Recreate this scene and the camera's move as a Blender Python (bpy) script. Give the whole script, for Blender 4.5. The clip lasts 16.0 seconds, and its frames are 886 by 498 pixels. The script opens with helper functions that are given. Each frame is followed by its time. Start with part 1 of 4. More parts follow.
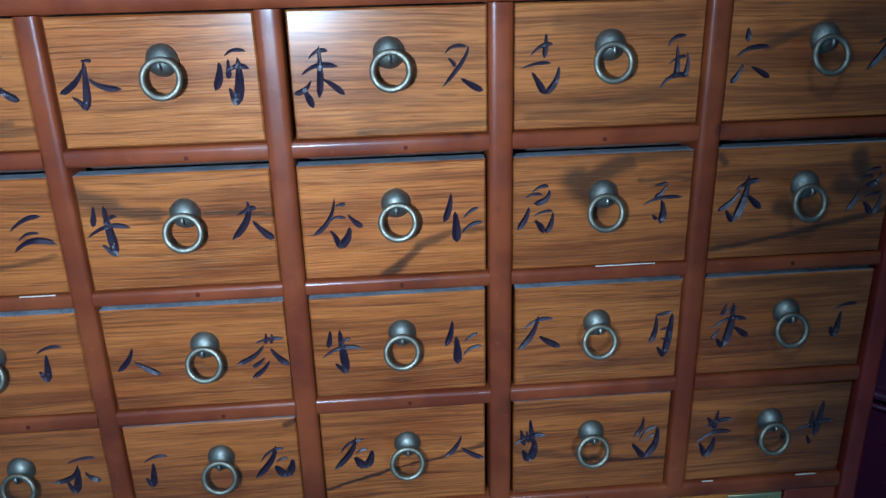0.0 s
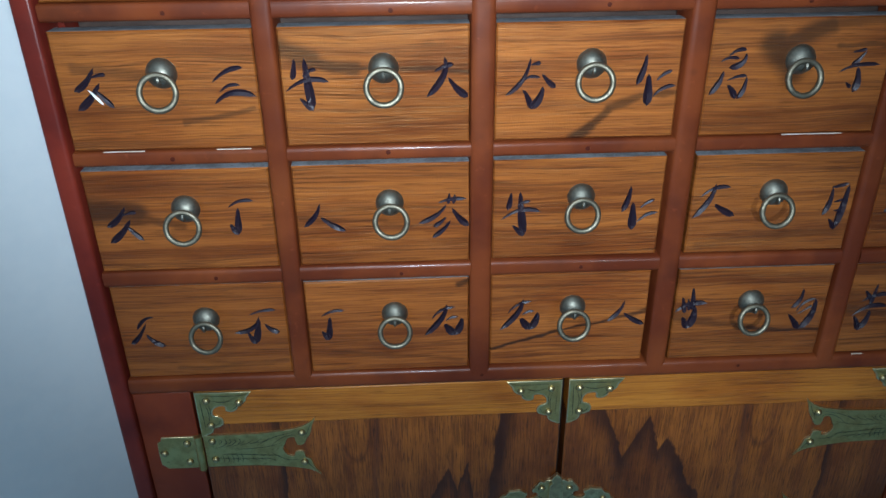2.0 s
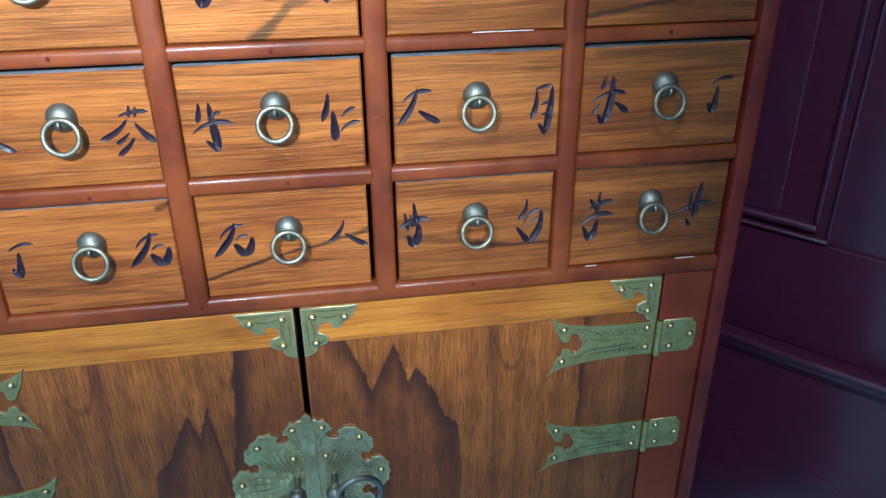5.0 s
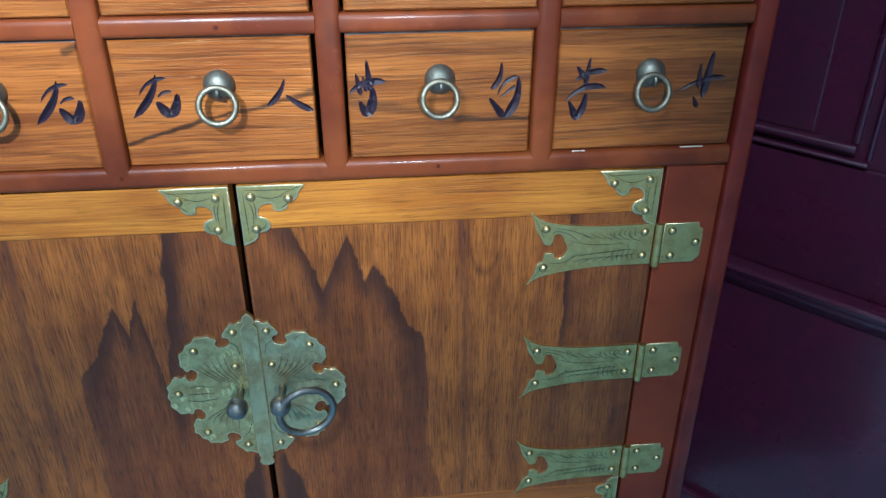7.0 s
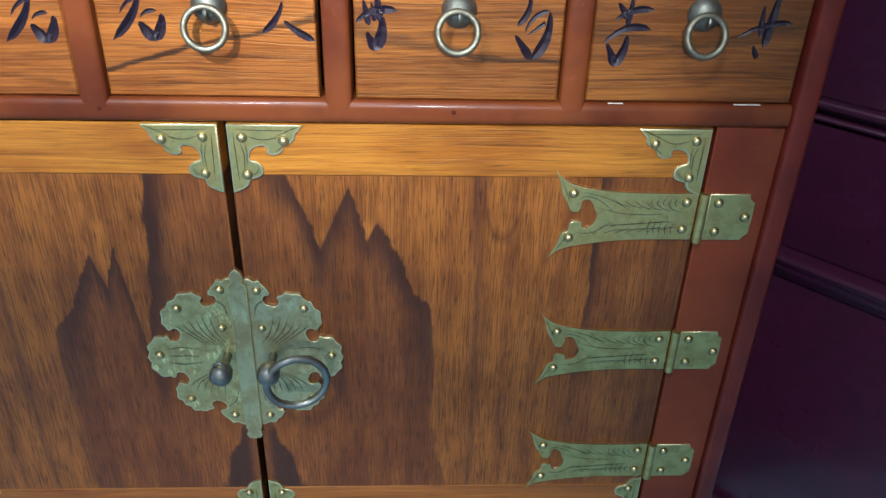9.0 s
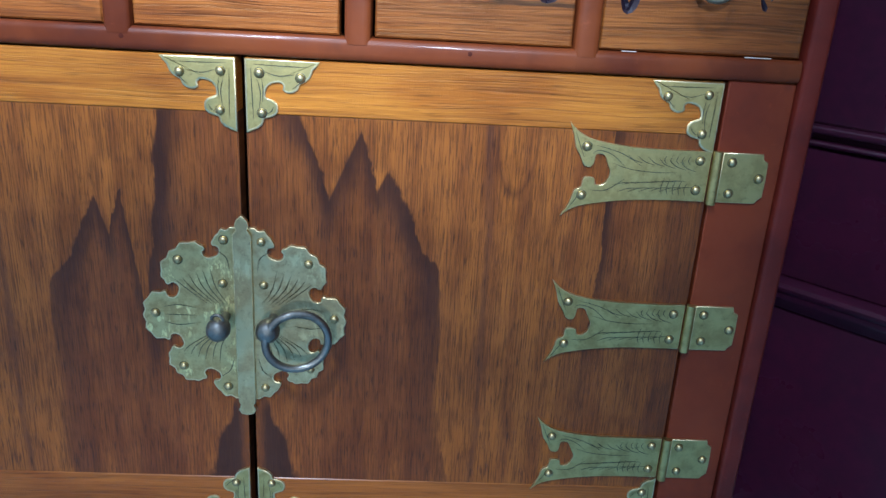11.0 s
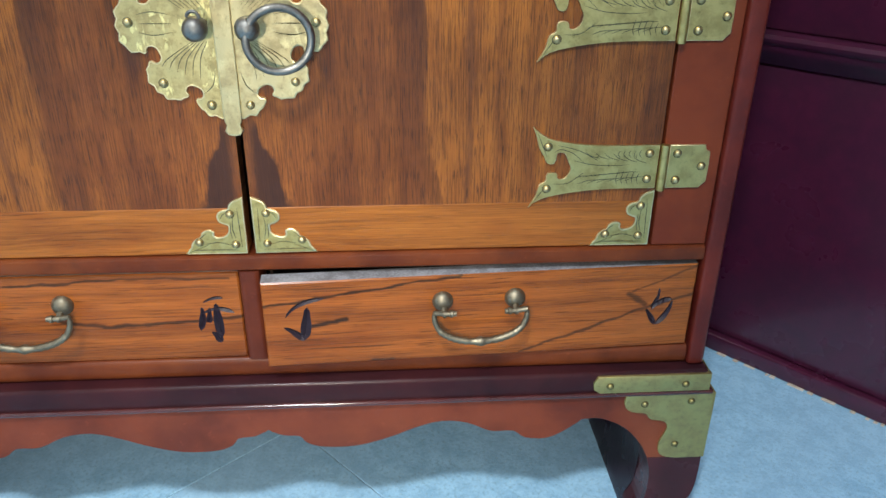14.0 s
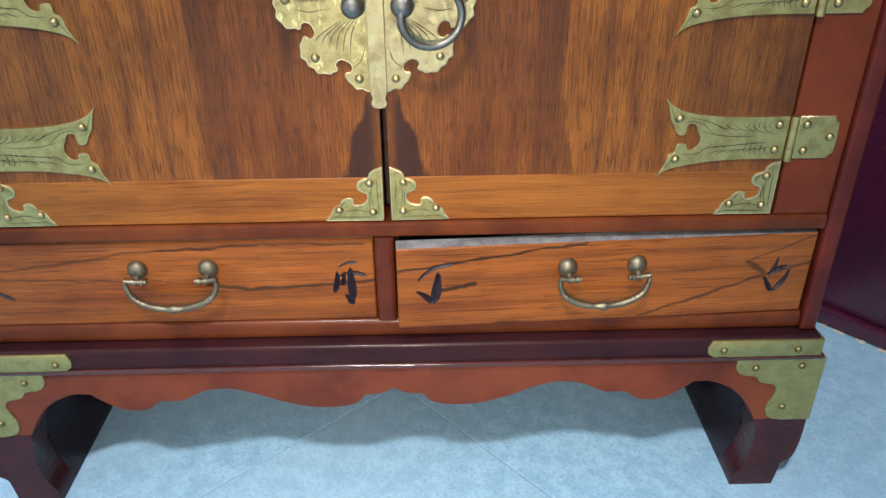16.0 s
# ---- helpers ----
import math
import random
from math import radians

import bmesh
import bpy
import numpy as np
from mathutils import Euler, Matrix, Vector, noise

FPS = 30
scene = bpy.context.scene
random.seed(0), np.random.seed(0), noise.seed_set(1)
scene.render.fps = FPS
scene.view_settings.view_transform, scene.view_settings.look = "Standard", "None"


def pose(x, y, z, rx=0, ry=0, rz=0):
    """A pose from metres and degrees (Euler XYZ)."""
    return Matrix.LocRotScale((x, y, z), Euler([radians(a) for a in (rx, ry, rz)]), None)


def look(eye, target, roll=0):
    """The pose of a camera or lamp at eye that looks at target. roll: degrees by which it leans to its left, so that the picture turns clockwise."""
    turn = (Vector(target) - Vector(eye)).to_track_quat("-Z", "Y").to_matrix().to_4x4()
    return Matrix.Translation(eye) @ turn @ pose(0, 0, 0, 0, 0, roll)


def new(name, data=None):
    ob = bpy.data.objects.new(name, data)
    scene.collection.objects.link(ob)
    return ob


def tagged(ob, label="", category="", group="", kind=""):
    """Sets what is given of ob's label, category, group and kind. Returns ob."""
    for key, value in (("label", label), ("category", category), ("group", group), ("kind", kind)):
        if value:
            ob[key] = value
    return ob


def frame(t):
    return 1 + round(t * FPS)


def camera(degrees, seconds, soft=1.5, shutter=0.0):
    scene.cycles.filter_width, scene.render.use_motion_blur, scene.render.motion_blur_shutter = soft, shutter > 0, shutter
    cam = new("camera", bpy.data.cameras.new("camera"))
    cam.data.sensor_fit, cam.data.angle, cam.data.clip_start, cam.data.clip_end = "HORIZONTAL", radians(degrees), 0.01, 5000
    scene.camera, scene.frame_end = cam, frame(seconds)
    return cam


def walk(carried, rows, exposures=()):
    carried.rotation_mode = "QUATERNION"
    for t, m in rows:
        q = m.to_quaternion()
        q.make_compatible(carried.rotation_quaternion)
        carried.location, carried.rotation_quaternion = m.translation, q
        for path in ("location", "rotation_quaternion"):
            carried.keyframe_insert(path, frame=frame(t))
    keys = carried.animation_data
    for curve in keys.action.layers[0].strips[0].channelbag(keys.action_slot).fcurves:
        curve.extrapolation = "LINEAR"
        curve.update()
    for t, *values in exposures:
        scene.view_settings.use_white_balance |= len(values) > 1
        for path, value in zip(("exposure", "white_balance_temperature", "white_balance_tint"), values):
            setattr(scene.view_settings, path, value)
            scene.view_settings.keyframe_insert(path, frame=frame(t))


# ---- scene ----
from mathutils import geometry

cam = camera(59.8, 16.0)
PATH = [
    (0, (-0.002, -0.53, 1.117), (0.13, 1.337, 0.413), -1.5),
    (0.5, (-0.031, -0.53, 1.118), (-0.002, 1.33, 0.383), -2.5),
    (1, (-0.067, -0.531, 1.124), (-0.053, 1.307, 0.336), -2.0),
    (1.5, (-0.096, -0.541, 1.105), (-0.049, 1.253, 0.222), -1.1),
    (2, (-0.127, -0.543, 1.091), (-0.056, 1.23, 0.169), -0.7),
    (2.5, (-0.123, -0.548, 1.084), (-0.005, 1.214, 0.146), -0.2),
    (3, (-0.076, -0.558, 1.079), (0.153, 1.2, 0.153), 0.0),
    (3.5, (-0.034, -0.567, 1.074), (0.227, 1.195, 0.165), -0.8),
    (3.7, (-0.021, -0.567, 1.076), (0.264, 1.191, 0.166), -0.7),
    (5.8, (0.053, -0.558, 0.965), (0.333, 1.201, 0.055), -0.2),
    (6, (0.057, -0.549, 0.957), (0.325, 1.206, 0.034), 0.4),
    (6.5, (0.075, -0.536, 0.926), (0.301, 1.211, -0.021), 0.4),
    (7, (0.1, -0.527, 0.903), (0.285, 1.22, -0.051), 0.0),
    (7.5, (0.114, -0.529, 0.873), (0.263, 1.22, -0.084), -0.8),
    (8, (0.123, -0.525, 0.857), (0.234, 1.22, -0.114), -0.9),
    (8.5, (0.137, -0.506, 0.844), (0.19, 1.244, -0.122), -1.0),
    (9, (0.124, -0.48, 0.853), (0.21, 1.262, -0.125), 1.6),
    (9.2, (0.119, -0.474, 0.857), (0.23, 1.252, -0.146), 2.7),
    (11.3, (0.114, -0.524, 0.719), (0.211, 1.379, 0.113), 3.4),
    (11.5, (0.112, -0.523, 0.711), (0.244, 1.387, 0.133), 4.0),
    (12, (0.107, -0.519, 0.673), (0.239, 1.382, 0.065), 3.4),
    (12.5, (0.111, -0.516, 0.636), (0.24, 1.358, -0.051), 1.9),
    (13, (0.117, -0.529, 0.619), (0.247, 1.326, -0.119), 1.2),
    (13.5, (0.117, -0.543, 0.605), (0.239, 1.289, -0.188), 0.7),
    (14, (0.116, -0.563, 0.591), (0.241, 1.222, -0.302), 0.5),
    (14.5, (0.111, -0.575, 0.591), (0.262, 1.169, -0.376), 0.4),
    (15, (0.107, -0.581, 0.587), (0.249, 1.164, -0.38), 0.5),
    (15.5, (0.065, -0.581, 0.598), (0.151, 1.169, -0.365), 0.1),
    (16, (0.036, -0.578, 0.609), (0.071, 1.161, -0.379), -0.5),
]
EXPOSURES = ((0.0, -1.08, 4300, -3), (1.0, -1.12, 4800, -1), (1.5, -1.16, 5000, -2), (2.0, -1.20, 5300, 0), (2.6, -1.16, 6000, 9), (3.0, -1.06, 6200, 15), (3.4, -0.52, 5000, -2), (6.0, 0.02, 5000, -2), (7.5, 0.12, 5200, 1), (9.0, 0.14, 5700, 4), (11.4, 0.06, 5000, 8), (12.0, 0.20, 5100, 8), (12.6, 0.84, 5600, 7), (13.6, 0.86, 5900, 10), (14.5, 0.94, 7400, 14), (16.0, 0.86, 7100, 16))
walk(cam, [(t, look(eye, target, roll)) for t, eye, target, roll in PATH], EXPOSURES)

# ---- world and light ----

world = bpy.data.worlds.new("room_air")
scene.world = world
world.use_nodes = True
world.node_tree.nodes["Background"].inputs[0].default_value = (0.60, 0.70, 0.85, 1)
world.node_tree.nodes["Background"].inputs[1].default_value = 0.03


def lamp(name, kind, where, power, colour, size):
    data = bpy.data.lights.new(name, kind)
    data.energy, data.color = power, colour
    if kind == "AREA":
        data.shape, data.size = "DISK", size
    else:
        data.shadow_soft_size = size
    ob = new(name, data)
    ob.location = where
    return ob


# the round ceiling lamp of the room, and fixed spots at heights of the walk for the torch beside the lens
lamp("ceiling_light", "AREA", (-0.33, -1.47, 2.58), 47.0, (0.92, 0.96, 1.0), 0.22)
# three added spots stand in for the one torch that moves with the lens
TORCH_STAND_INS = (
    ("torch_stand_in_high", 66.0, (-0.12, -0.565, 1.095), (-0.12, 0.0, 1.030), (1.0, 0.98, 0.97), 88),
    ("torch_stand_in_middle", 17.5, (0.160, -0.576, 0.904), (0.160, 0.0, 0.704), (1.0, 0.98, 0.96), 43),
    ("torch_stand_in_low", 12.5, (0.005, -0.670, 0.575), (0.005, 0.0, 0.150), (1.0, 0.92, 0.80), 64),
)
for name, power, where, target, glow, cone in TORCH_STAND_INS:
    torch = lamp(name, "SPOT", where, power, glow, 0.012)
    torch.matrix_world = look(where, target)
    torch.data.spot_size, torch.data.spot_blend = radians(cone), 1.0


# ---- materials ----
class Nodes:
    """Short forms for building one material's node tree."""

    def __init__(self, name):
        self.material = bpy.data.materials.new(name)
        self.material.use_nodes = True
        self.tree = self.material.node_tree
        self.shader = self.tree.nodes["Principled BSDF"]
        self.place = self.node("ShaderNodeTexCoord").outputs["Object"]

    def node(self, kind, **fields):
        made = self.tree.nodes.new(kind)
        for key, value in fields.items():
            if key == "op":
                made.operation = value
            elif key == "blend":
                made.blend_type = value
        return made

    def put(self, socket, value):
        if isinstance(value, bpy.types.NodeSocket):
            self.tree.links.new(value, socket)
        else:
            socket.default_value = value

    def math(self, op, a, b=0.0, clamp=False):
        m = self.node("ShaderNodeMath", op=op)
        m.use_clamp = clamp
        self.put(m.inputs[0], a)
        self.put(m.inputs[1], b)
        return m.outputs[0]

    def vec(self, op, a, b=(0, 0, 0)):
        m = self.node("ShaderNodeVectorMath", op=op)
        self.put(m.inputs[0], a)
        if op == "SCALE":
            self.put(m.inputs["Scale"], b)
        else:
            self.put(m.inputs[1], b)
        return m.outputs["Value"] if op in ("LENGTH", "DOT_PRODUCT", "DISTANCE") else m.outputs["Vector"]

    def noise(self, scale, detail=3.0, rough=0.55, stretch=(1, 1, 1), where=None):
        t = self.node("ShaderNodeTexNoise")
        self.put(t.inputs["Vector"], self.vec("MULTIPLY", where or self.place, stretch))
        t.inputs["Scale"].default_value, t.inputs["Detail"].default_value, t.inputs["Roughness"].default_value = scale, detail, rough
        return t.outputs["Fac"]

    def ramp(self, value, lo, hi, a=0.0, b=1.0):
        m = self.node("ShaderNodeMapRange")
        m.interpolation_type = "SMOOTHSTEP"
        for socket, v in zip(m.inputs, (value, lo, hi, a, b)):
            self.put(socket, v)
        return m.outputs[0]

    def mix(self, f, a, b, blend="MIX"):
        m = self.node("ShaderNodeMix", blend=blend)
        m.data_type = "RGBA"
        self.put(m.inputs[0], f)
        self.put(m.inputs[6], a if isinstance(a, bpy.types.NodeSocket) else (*a, 1))
        self.put(m.inputs[7], b if isinstance(b, bpy.types.NodeSocket) else (*b, 1))
        return m.outputs[2]

    def split(self, v):
        s = self.node("ShaderNodeSeparateXYZ")
        self.put(s.inputs[0], v)
        return s.outputs

    def bump(self, height, strength, distance):
        b = self.node("ShaderNodeBump")
        self.put(b.inputs["Height"], height)
        b.inputs["Strength"].default_value, b.inputs["Distance"].default_value = strength, distance
        self.tree.links.new(b.outputs[0], self.shader.inputs["Normal"])

    def fibre_gloss(self, way, tint):
        """The satin of cut fibres: a gloss drawn out across the grain and tinted by the wood."""
        s = self.shader.inputs
        s["Anisotropic"].default_value, s["Anisotropic Rotation"].default_value = 0.75, 0.0
        self.put(s["Tangent"], self.vec("ADD", way, (0, 0, 0)))
        s["Specular Tint"].default_value = (*tint, 1)

    def finish(self, colour, rough, metal=0.0, coat=0.0, coat_rough=0.1, specular=0.5):
        s = self.shader.inputs
        self.put(s["Base Color"], colour if isinstance(colour, bpy.types.NodeSocket) else (*colour, 1))
        self.put(s["Roughness"], rough)
        s["Metallic"].default_value = metal
        s["Coat Weight"].default_value, s["Coat Roughness"].default_value = coat, coat_rough
        s["Specular IOR Level"].default_value = specular
        return self.material


def vein_mask(k, where, veins):
    """Dark figure in the wood: soft strokes from (x0, z0) to (x1, z1), each with a half width and a depth."""
    total = None
    for x0, z0, x1, z1, wide, deep in veins:
        a, ba = Vector((x0, 0, z0)), Vector((x1 - x0, 0, z1 - z0))
        pa = k.vec("SUBTRACT", where, a)
        h = k.math("DIVIDE", k.vec("DOT_PRODUCT", pa, ba), ba.length_squared, clamp=True)
        d = k.vec("LENGTH", k.vec("SUBTRACT", pa, k.vec("SCALE", ba, h)))
        m = k.ramp(d, wide, wide * 0.25, 0.0, deep)
        total = m if total is None else k.math("MAXIMUM", total, m)
    return total


def drawer_wood(name, light, dark, veins=(), seed=0.0, bold=0.50):
    """Varnished reddish-brown softwood with level grain: fine dark year lines over a mottled ground."""
    k = Nodes(name)
    p = k.vec("ADD", k.vec("MULTIPLY", k.place, (1, 0.02, 1)), (seed * 0.37, seed, seed * 0.11))
    wob = k.noise(5.0, 3.0, 0.5, (0.7, 1, 1.8), p)
    jitter = k.noise(42.0, 3.0, 0.6, (0.20, 1, 1.2), p)
    lift = k.math("ADD", k.math("MULTIPLY", k.math("SUBTRACT", wob, 0.5), 0.016), k.math("MULTIPLY", k.math("SUBTRACT", jitter, 0.5), 0.0030))
    bent = k.vec("ADD", p, k.vec("SCALE", (0.0, 0.0, 1.0), lift))
    band = k.noise(9.0, 3.0, 0.55, (0.30, 1, 9), bent)
    fibre = k.noise(1.0, 4.0, 0.68, (14, 1, 900), bent)
    pore = k.noise(1.0, 2.0, 0.5, (34, 1, 950), bent)
    cloud = k.noise(13.0, 3.0, 0.55, (0.6, 1, 1.7), p)
    year = k.noise(1.0, 2.5, 0.55, (9, 1, 620), bent)
    lines = k.math("MULTIPLY", k.ramp(year, 0.54, 0.66), k.ramp(cloud, 0.34, 0.56, 0.35, 1.0))
    f = k.math("ADD", k.math("MULTIPLY", k.ramp(band, 0.35, 0.68), 0.55), k.math("MULTIPLY", k.ramp(fibre, 0.34, 0.66), 0.55))
    c = k.mix(f, light, dark)
    c = k.mix(k.math("MULTIPLY", lines, bold), c, tuple(v * 0.42 for v in dark))
    c = k.mix(k.ramp(pore, 0.58, 0.67, 0.0, 0.96 * bold), c, tuple(v * 0.36 for v in dark))
    c = k.mix(k.ramp(cloud, 0.46, 0.70, 0.0, 0.60), c, (0.52, 0.30, 0.20), "MULTIPLY")
    if veins:
        wave = k.vec("SCALE", (0.25, 0.0, 1.0), k.math("MULTIPLY", k.math("SUBTRACT", k.noise(38.0, 3.0, 0.6, (0.5, 1, 1), p), 0.5), 0.013))
        frayed = k.vec("SCALE", (0.0, 0.0, 1.0), k.math("MULTIPLY", k.math("SUBTRACT", fibre, 0.5), 0.004))
        m = vein_mask(k, k.vec("ADD", k.vec("ADD", k.vec("MULTIPLY", k.place, (1, 0, 1)), wave), frayed), veins)
        m = k.math("MULTIPLY", m, k.ramp(fibre, 0.25, 0.60, 0.86, 1.0))
        c = k.mix(m, c, (0.016, 0.006, 0.004))
    k.bump(k.math("SUBTRACT", k.math("ADD", fibre, k.math("MULTIPLY", pore, 0.6)), k.math("MULTIPLY", lines, 0.6)), 0.40, 0.0010)
    rough = k.ramp(fibre, 0.3, 0.7, 0.36, 0.52)
    k.fibre_gloss((1, 0, 0), (1.0, 0.66, 0.30))
    return k.finish(c, rough, coat=0.36, coat_rough=0.22, specular=0.36)


def lacquer(name, colour, worn, rough=0.30, coat=0.10):
    """Red-brown lacquered frame timber, faint grain under the gloss, darker where handled."""
    k = Nodes(name)
    blot = k.noise(11.0, 4.0, 0.6)
    grain = k.noise(55.0, 3.0, 0.6, (0.5, 0.5, 0.5))
    rub = k.noise(5.0, 3.0, 0.6)
    c = k.mix(k.ramp(blot, 0.36, 0.64), colour, worn)
    c = k.mix(k.ramp(rub, 0.50, 0.72, 0.0, 0.55), c, tuple(v * g for v, g in zip(colour, (1.45, 1.75, 1.5))))
    scuff = k.noise(240.0, 3.0, 0.6, (0.6, 0.6, 0.6))
    c = k.mix(k.ramp(scuff, 0.62, 0.80, 0.0, 0.30), c, tuple(v * 1.7 + 0.01 for v in colour))
    c = k.mix(k.ramp(grain, 0.52, 0.75, 0.0, 0.35), c, tuple(v * 0.45 for v in worn))
    knot = k.node("ShaderNodeTexVoronoi")
    k.put(knot.inputs["Vector"], k.place)
    knot.inputs["Scale"].default_value = 16.0
    c = k.mix(k.ramp(knot.outputs["Distance"], 0.10, 0.05, 0.0, 0.6), c, (0.03, 0.010, 0.008))
    k.bump(k.math("ADD", blot, k.math("ADD", k.math("MULTIPLY", grain, 0.6), k.math("MULTIPLY", scuff, 0.35))), 0.30, 0.0012)
    return k.finish(c, k.ramp(grain, 0.3, 0.7, rough, rough + 0.14), coat=coat, coat_rough=0.14, specular=0.16)


def streak_of(k, q):
    return k.noise(22.0, 3.0, 0.6, (3, 1, 0.3), q)


def door_veneer(name, side, peaks, edge_at, base, slope):
    """Book-matched veneer with upright grain: dark flames rise from the foot beside the meeting edge."""
    k = Nodes(name)
    q = k.vec("MULTIPLY", k.vec("SUBTRACT", k.place, (0.0015, 0, 0)), (side, 0.02, 1))
    rag = k.noise(45.0, 4.0, 0.65, (1, 1, 0.35), q)
    sway = k.math("MULTIPLY", k.math("SUBTRACT", k.noise(8.0, 2.0, 0.5, (1, 1, 0.5), q), 0.5), 0.014)
    s = k.split(q)
    x = k.math("ADD", k.math("ADD", s[0], sway), k.math("MULTIPLY", k.math("SUBTRACT", rag, 0.5), 0.016))
    z = k.math("ADD", s[2], k.math("MULTIPLY", k.math("SUBTRACT", rag, 0.5), 0.035))

    def peak(px, pz, left, right, edge):
        """Height below a flame's outline, in metres; above it the value is negative."""
        dx = k.math("SUBTRACT", x, px)
        fall = k.math("ADD", k.math("MULTIPLY", k.math("MAXIMUM", dx, 0.0), right), k.math("MULTIPLY", k.math("MAXIMUM", k.math("MULTIPLY", dx, -1.0), 0.0), left))
        inside = k.math("SUBTRACT", k.math("SUBTRACT", pz, fall), z)
        return k.math("MINIMUM", inside, k.math("MULTIPLY", k.math("SUBTRACT", edge, x), 2.0))

    field = k.math("MAXIMUM", *[peak(*p, edge_at) for p in peaks])
    field = k.math("MAXIMUM", field, k.math("MULTIPLY", k.math("SUBTRACT", k.math("ADD", base, k.math("MULTIPLY", k.math("SUBTRACT", 0.64, z), slope)), x), 2.2))
    wedge = k.math("SUBTRACT", k.math("ADD", 0.012, k.math("MULTIPLY", k.math("SUBTRACT", 0.420, z), 0.36)), x)
    wedge = k.math("MULTIPLY", k.ramp(wedge, 0.0, 0.004), k.math("MULTIPLY", k.ramp(x, 0.002, 0.009, 0.35, 1.0), k.ramp(z, 0.440, 0.400)))
    field = k.math("MAXIMUM", field, k.math("MULTIPLY", k.math("SUBTRACT", x, k.math("ADD", 0.252, k.math("MULTIPLY", k.math("SUBTRACT", z, 0.5), 0.03))), 5.0))
    loop = k.vec("LENGTH", k.vec("MULTIPLY", k.vec("SUBTRACT", q, (0.1880, 0, 0.640)), (1, 0, 0.30)))
    field = k.math("MAXIMUM", field, k.math("SUBTRACT", 0.0022, k.math("ABSOLUTE", k.math("SUBTRACT", loop, 0.0145))))
    edge = k.math("MULTIPLY", k.ramp(field, 0.0, 0.0045), k.ramp(k.math("ADD", field, k.math("MULTIPLY", streak_of(k, q), 0.05)), 0.028, 0.085, 1.0, 0.16))
    edge = k.math("MAXIMUM", k.math("MULTIPLY", edge, k.ramp(z, 0.40, 0.57, 0.30, 1.0)), wedge)
    fibre = k.noise(120.0, 4.0, 0.68, (9, 1, 0.22), q)
    streak = k.noise(26.0, 3.0, 0.6, (3.2, 1, 0.14), q)
    pore = k.noise(300.0, 2.0, 0.5, (4.2, 1, 0.20), q)
    gold = k.mix(k.ramp(streak, 0.30, 0.72), (0.298, 0.104, 0.013), (0.182, 0.057, 0.009))
    heart = k.mix(k.ramp(streak, 0.30, 0.72), (0.208, 0.062, 0.010), (0.140, 0.038, 0.008))
    c = k.mix(k.ramp(field, -0.002, 0.010, 0.15, 0.70), gold, heart)
    broad = k.noise(1.0, 3.0, 0.55, (26, 1, 1.3), q)
    c = k.mix(k.ramp(broad, 0.50, 0.70, 0.0, 0.52), c, (0.50, 0.40, 0.34), "MULTIPLY")
    c = k.mix(k.ramp(broad, 0.46, 0.30, 0.0, 0.50), c, (0.330, 0.118, 0.018))
    c = k.mix(k.ramp(fibre, 0.44, 0.62, 0.0, 0.60), c, (0.044, 0.013, 0.004))
    c = k.mix(k.math("MULTIPLY", edge, 0.90), c, (0.030, 0.010, 0.005))
    mottle = k.noise(34.0, 3.0, 0.6, (1.0, 1, 0.55), q)
    c = k.mix(k.ramp(mottle, 0.38, 0.66, 0.0, 0.60), c, (0.52, 0.44, 0.38), "MULTIPLY")
    lines = k.ramp(k.math("ABSOLUTE", k.math("SUBTRACT", x, 0.171)), 0.004, 0.0, 0.0, 0.45)
    c = k.mix(lines, c, (0.05, 0.018, 0.010))
    c = k.mix(k.ramp(pore, 0.56, 0.66, 0.0, 0.68), c, (0.026, 0.008, 0.004))
    k.bump(k.math("ADD", fibre, pore), 0.40, 0.0007)
    return k.finish(c, k.ramp(fibre, 0.3, 0.7, 0.34, 0.48), coat=0.32, coat_rough=0.18, specular=0.18)


def aged_metal(name, colour, tarnish, rough, scale=60.0, scratch=0.0):
    """Old brass or pewter: blotched tarnish, dirt in the pits, a gently uneven face, scratches where rubbed."""
    k = Nodes(name)
    blot, fine, swell = k.noise(scale, 4.0, 0.65), k.noise(scale * 9, 3.0, 0.6), k.noise(22.0, 2.0, 0.5)
    pit = k.noise(scale * 4, 4.0, 0.7)
    c = k.mix(k.ramp(blot, 0.38, 0.66), colour, tarnish)
    c = k.mix(k.ramp(pit, 0.58, 0.74, 0.0, 0.42), c, tuple(v * 0.40 for v in tarnish))
    if scratch:
        rub = k.math("MULTIPLY", k.ramp(k.noise(150.0, 4.0, 0.75, (1.0, 1, 0.45)), 0.52, 0.60), k.ramp(k.noise(30.0, 3.0, 0.6), 0.46, 0.60, 0.0, scratch))
        c = k.mix(rub, c, tuple(min(0.8, v * 1.75) for v in colour))
    k.bump(k.math("ADD", k.math("MULTIPLY", swell, 2.5), k.math("ADD", blot, k.math("MULTIPLY", fine, 0.35))), 0.25, 0.0009)
    return k.finish(c, k.ramp(blot, 0.3, 0.7, rough, rough + 0.2), metal=1.0)


def plain(name, colour, other, rough, scale=30.0, bump=0.1, coat=0.0, specular=0.5):
    k = Nodes(name)
    a, b = k.noise(scale, 4.0, 0.6), k.noise(scale * 8, 3.0, 0.6)
    c = k.mix(k.ramp(k.math("ADD", k.math("MULTIPLY", a, 0.6), k.math("MULTIPLY", b, 0.4)), 0.36, 0.64), colour, other)
    k.bump(b, bump, 0.001)
    return k.finish(c, k.ramp(a, 0.3, 0.7, rough, min(1.0, rough + 0.15)), coat=coat, specular=specular)


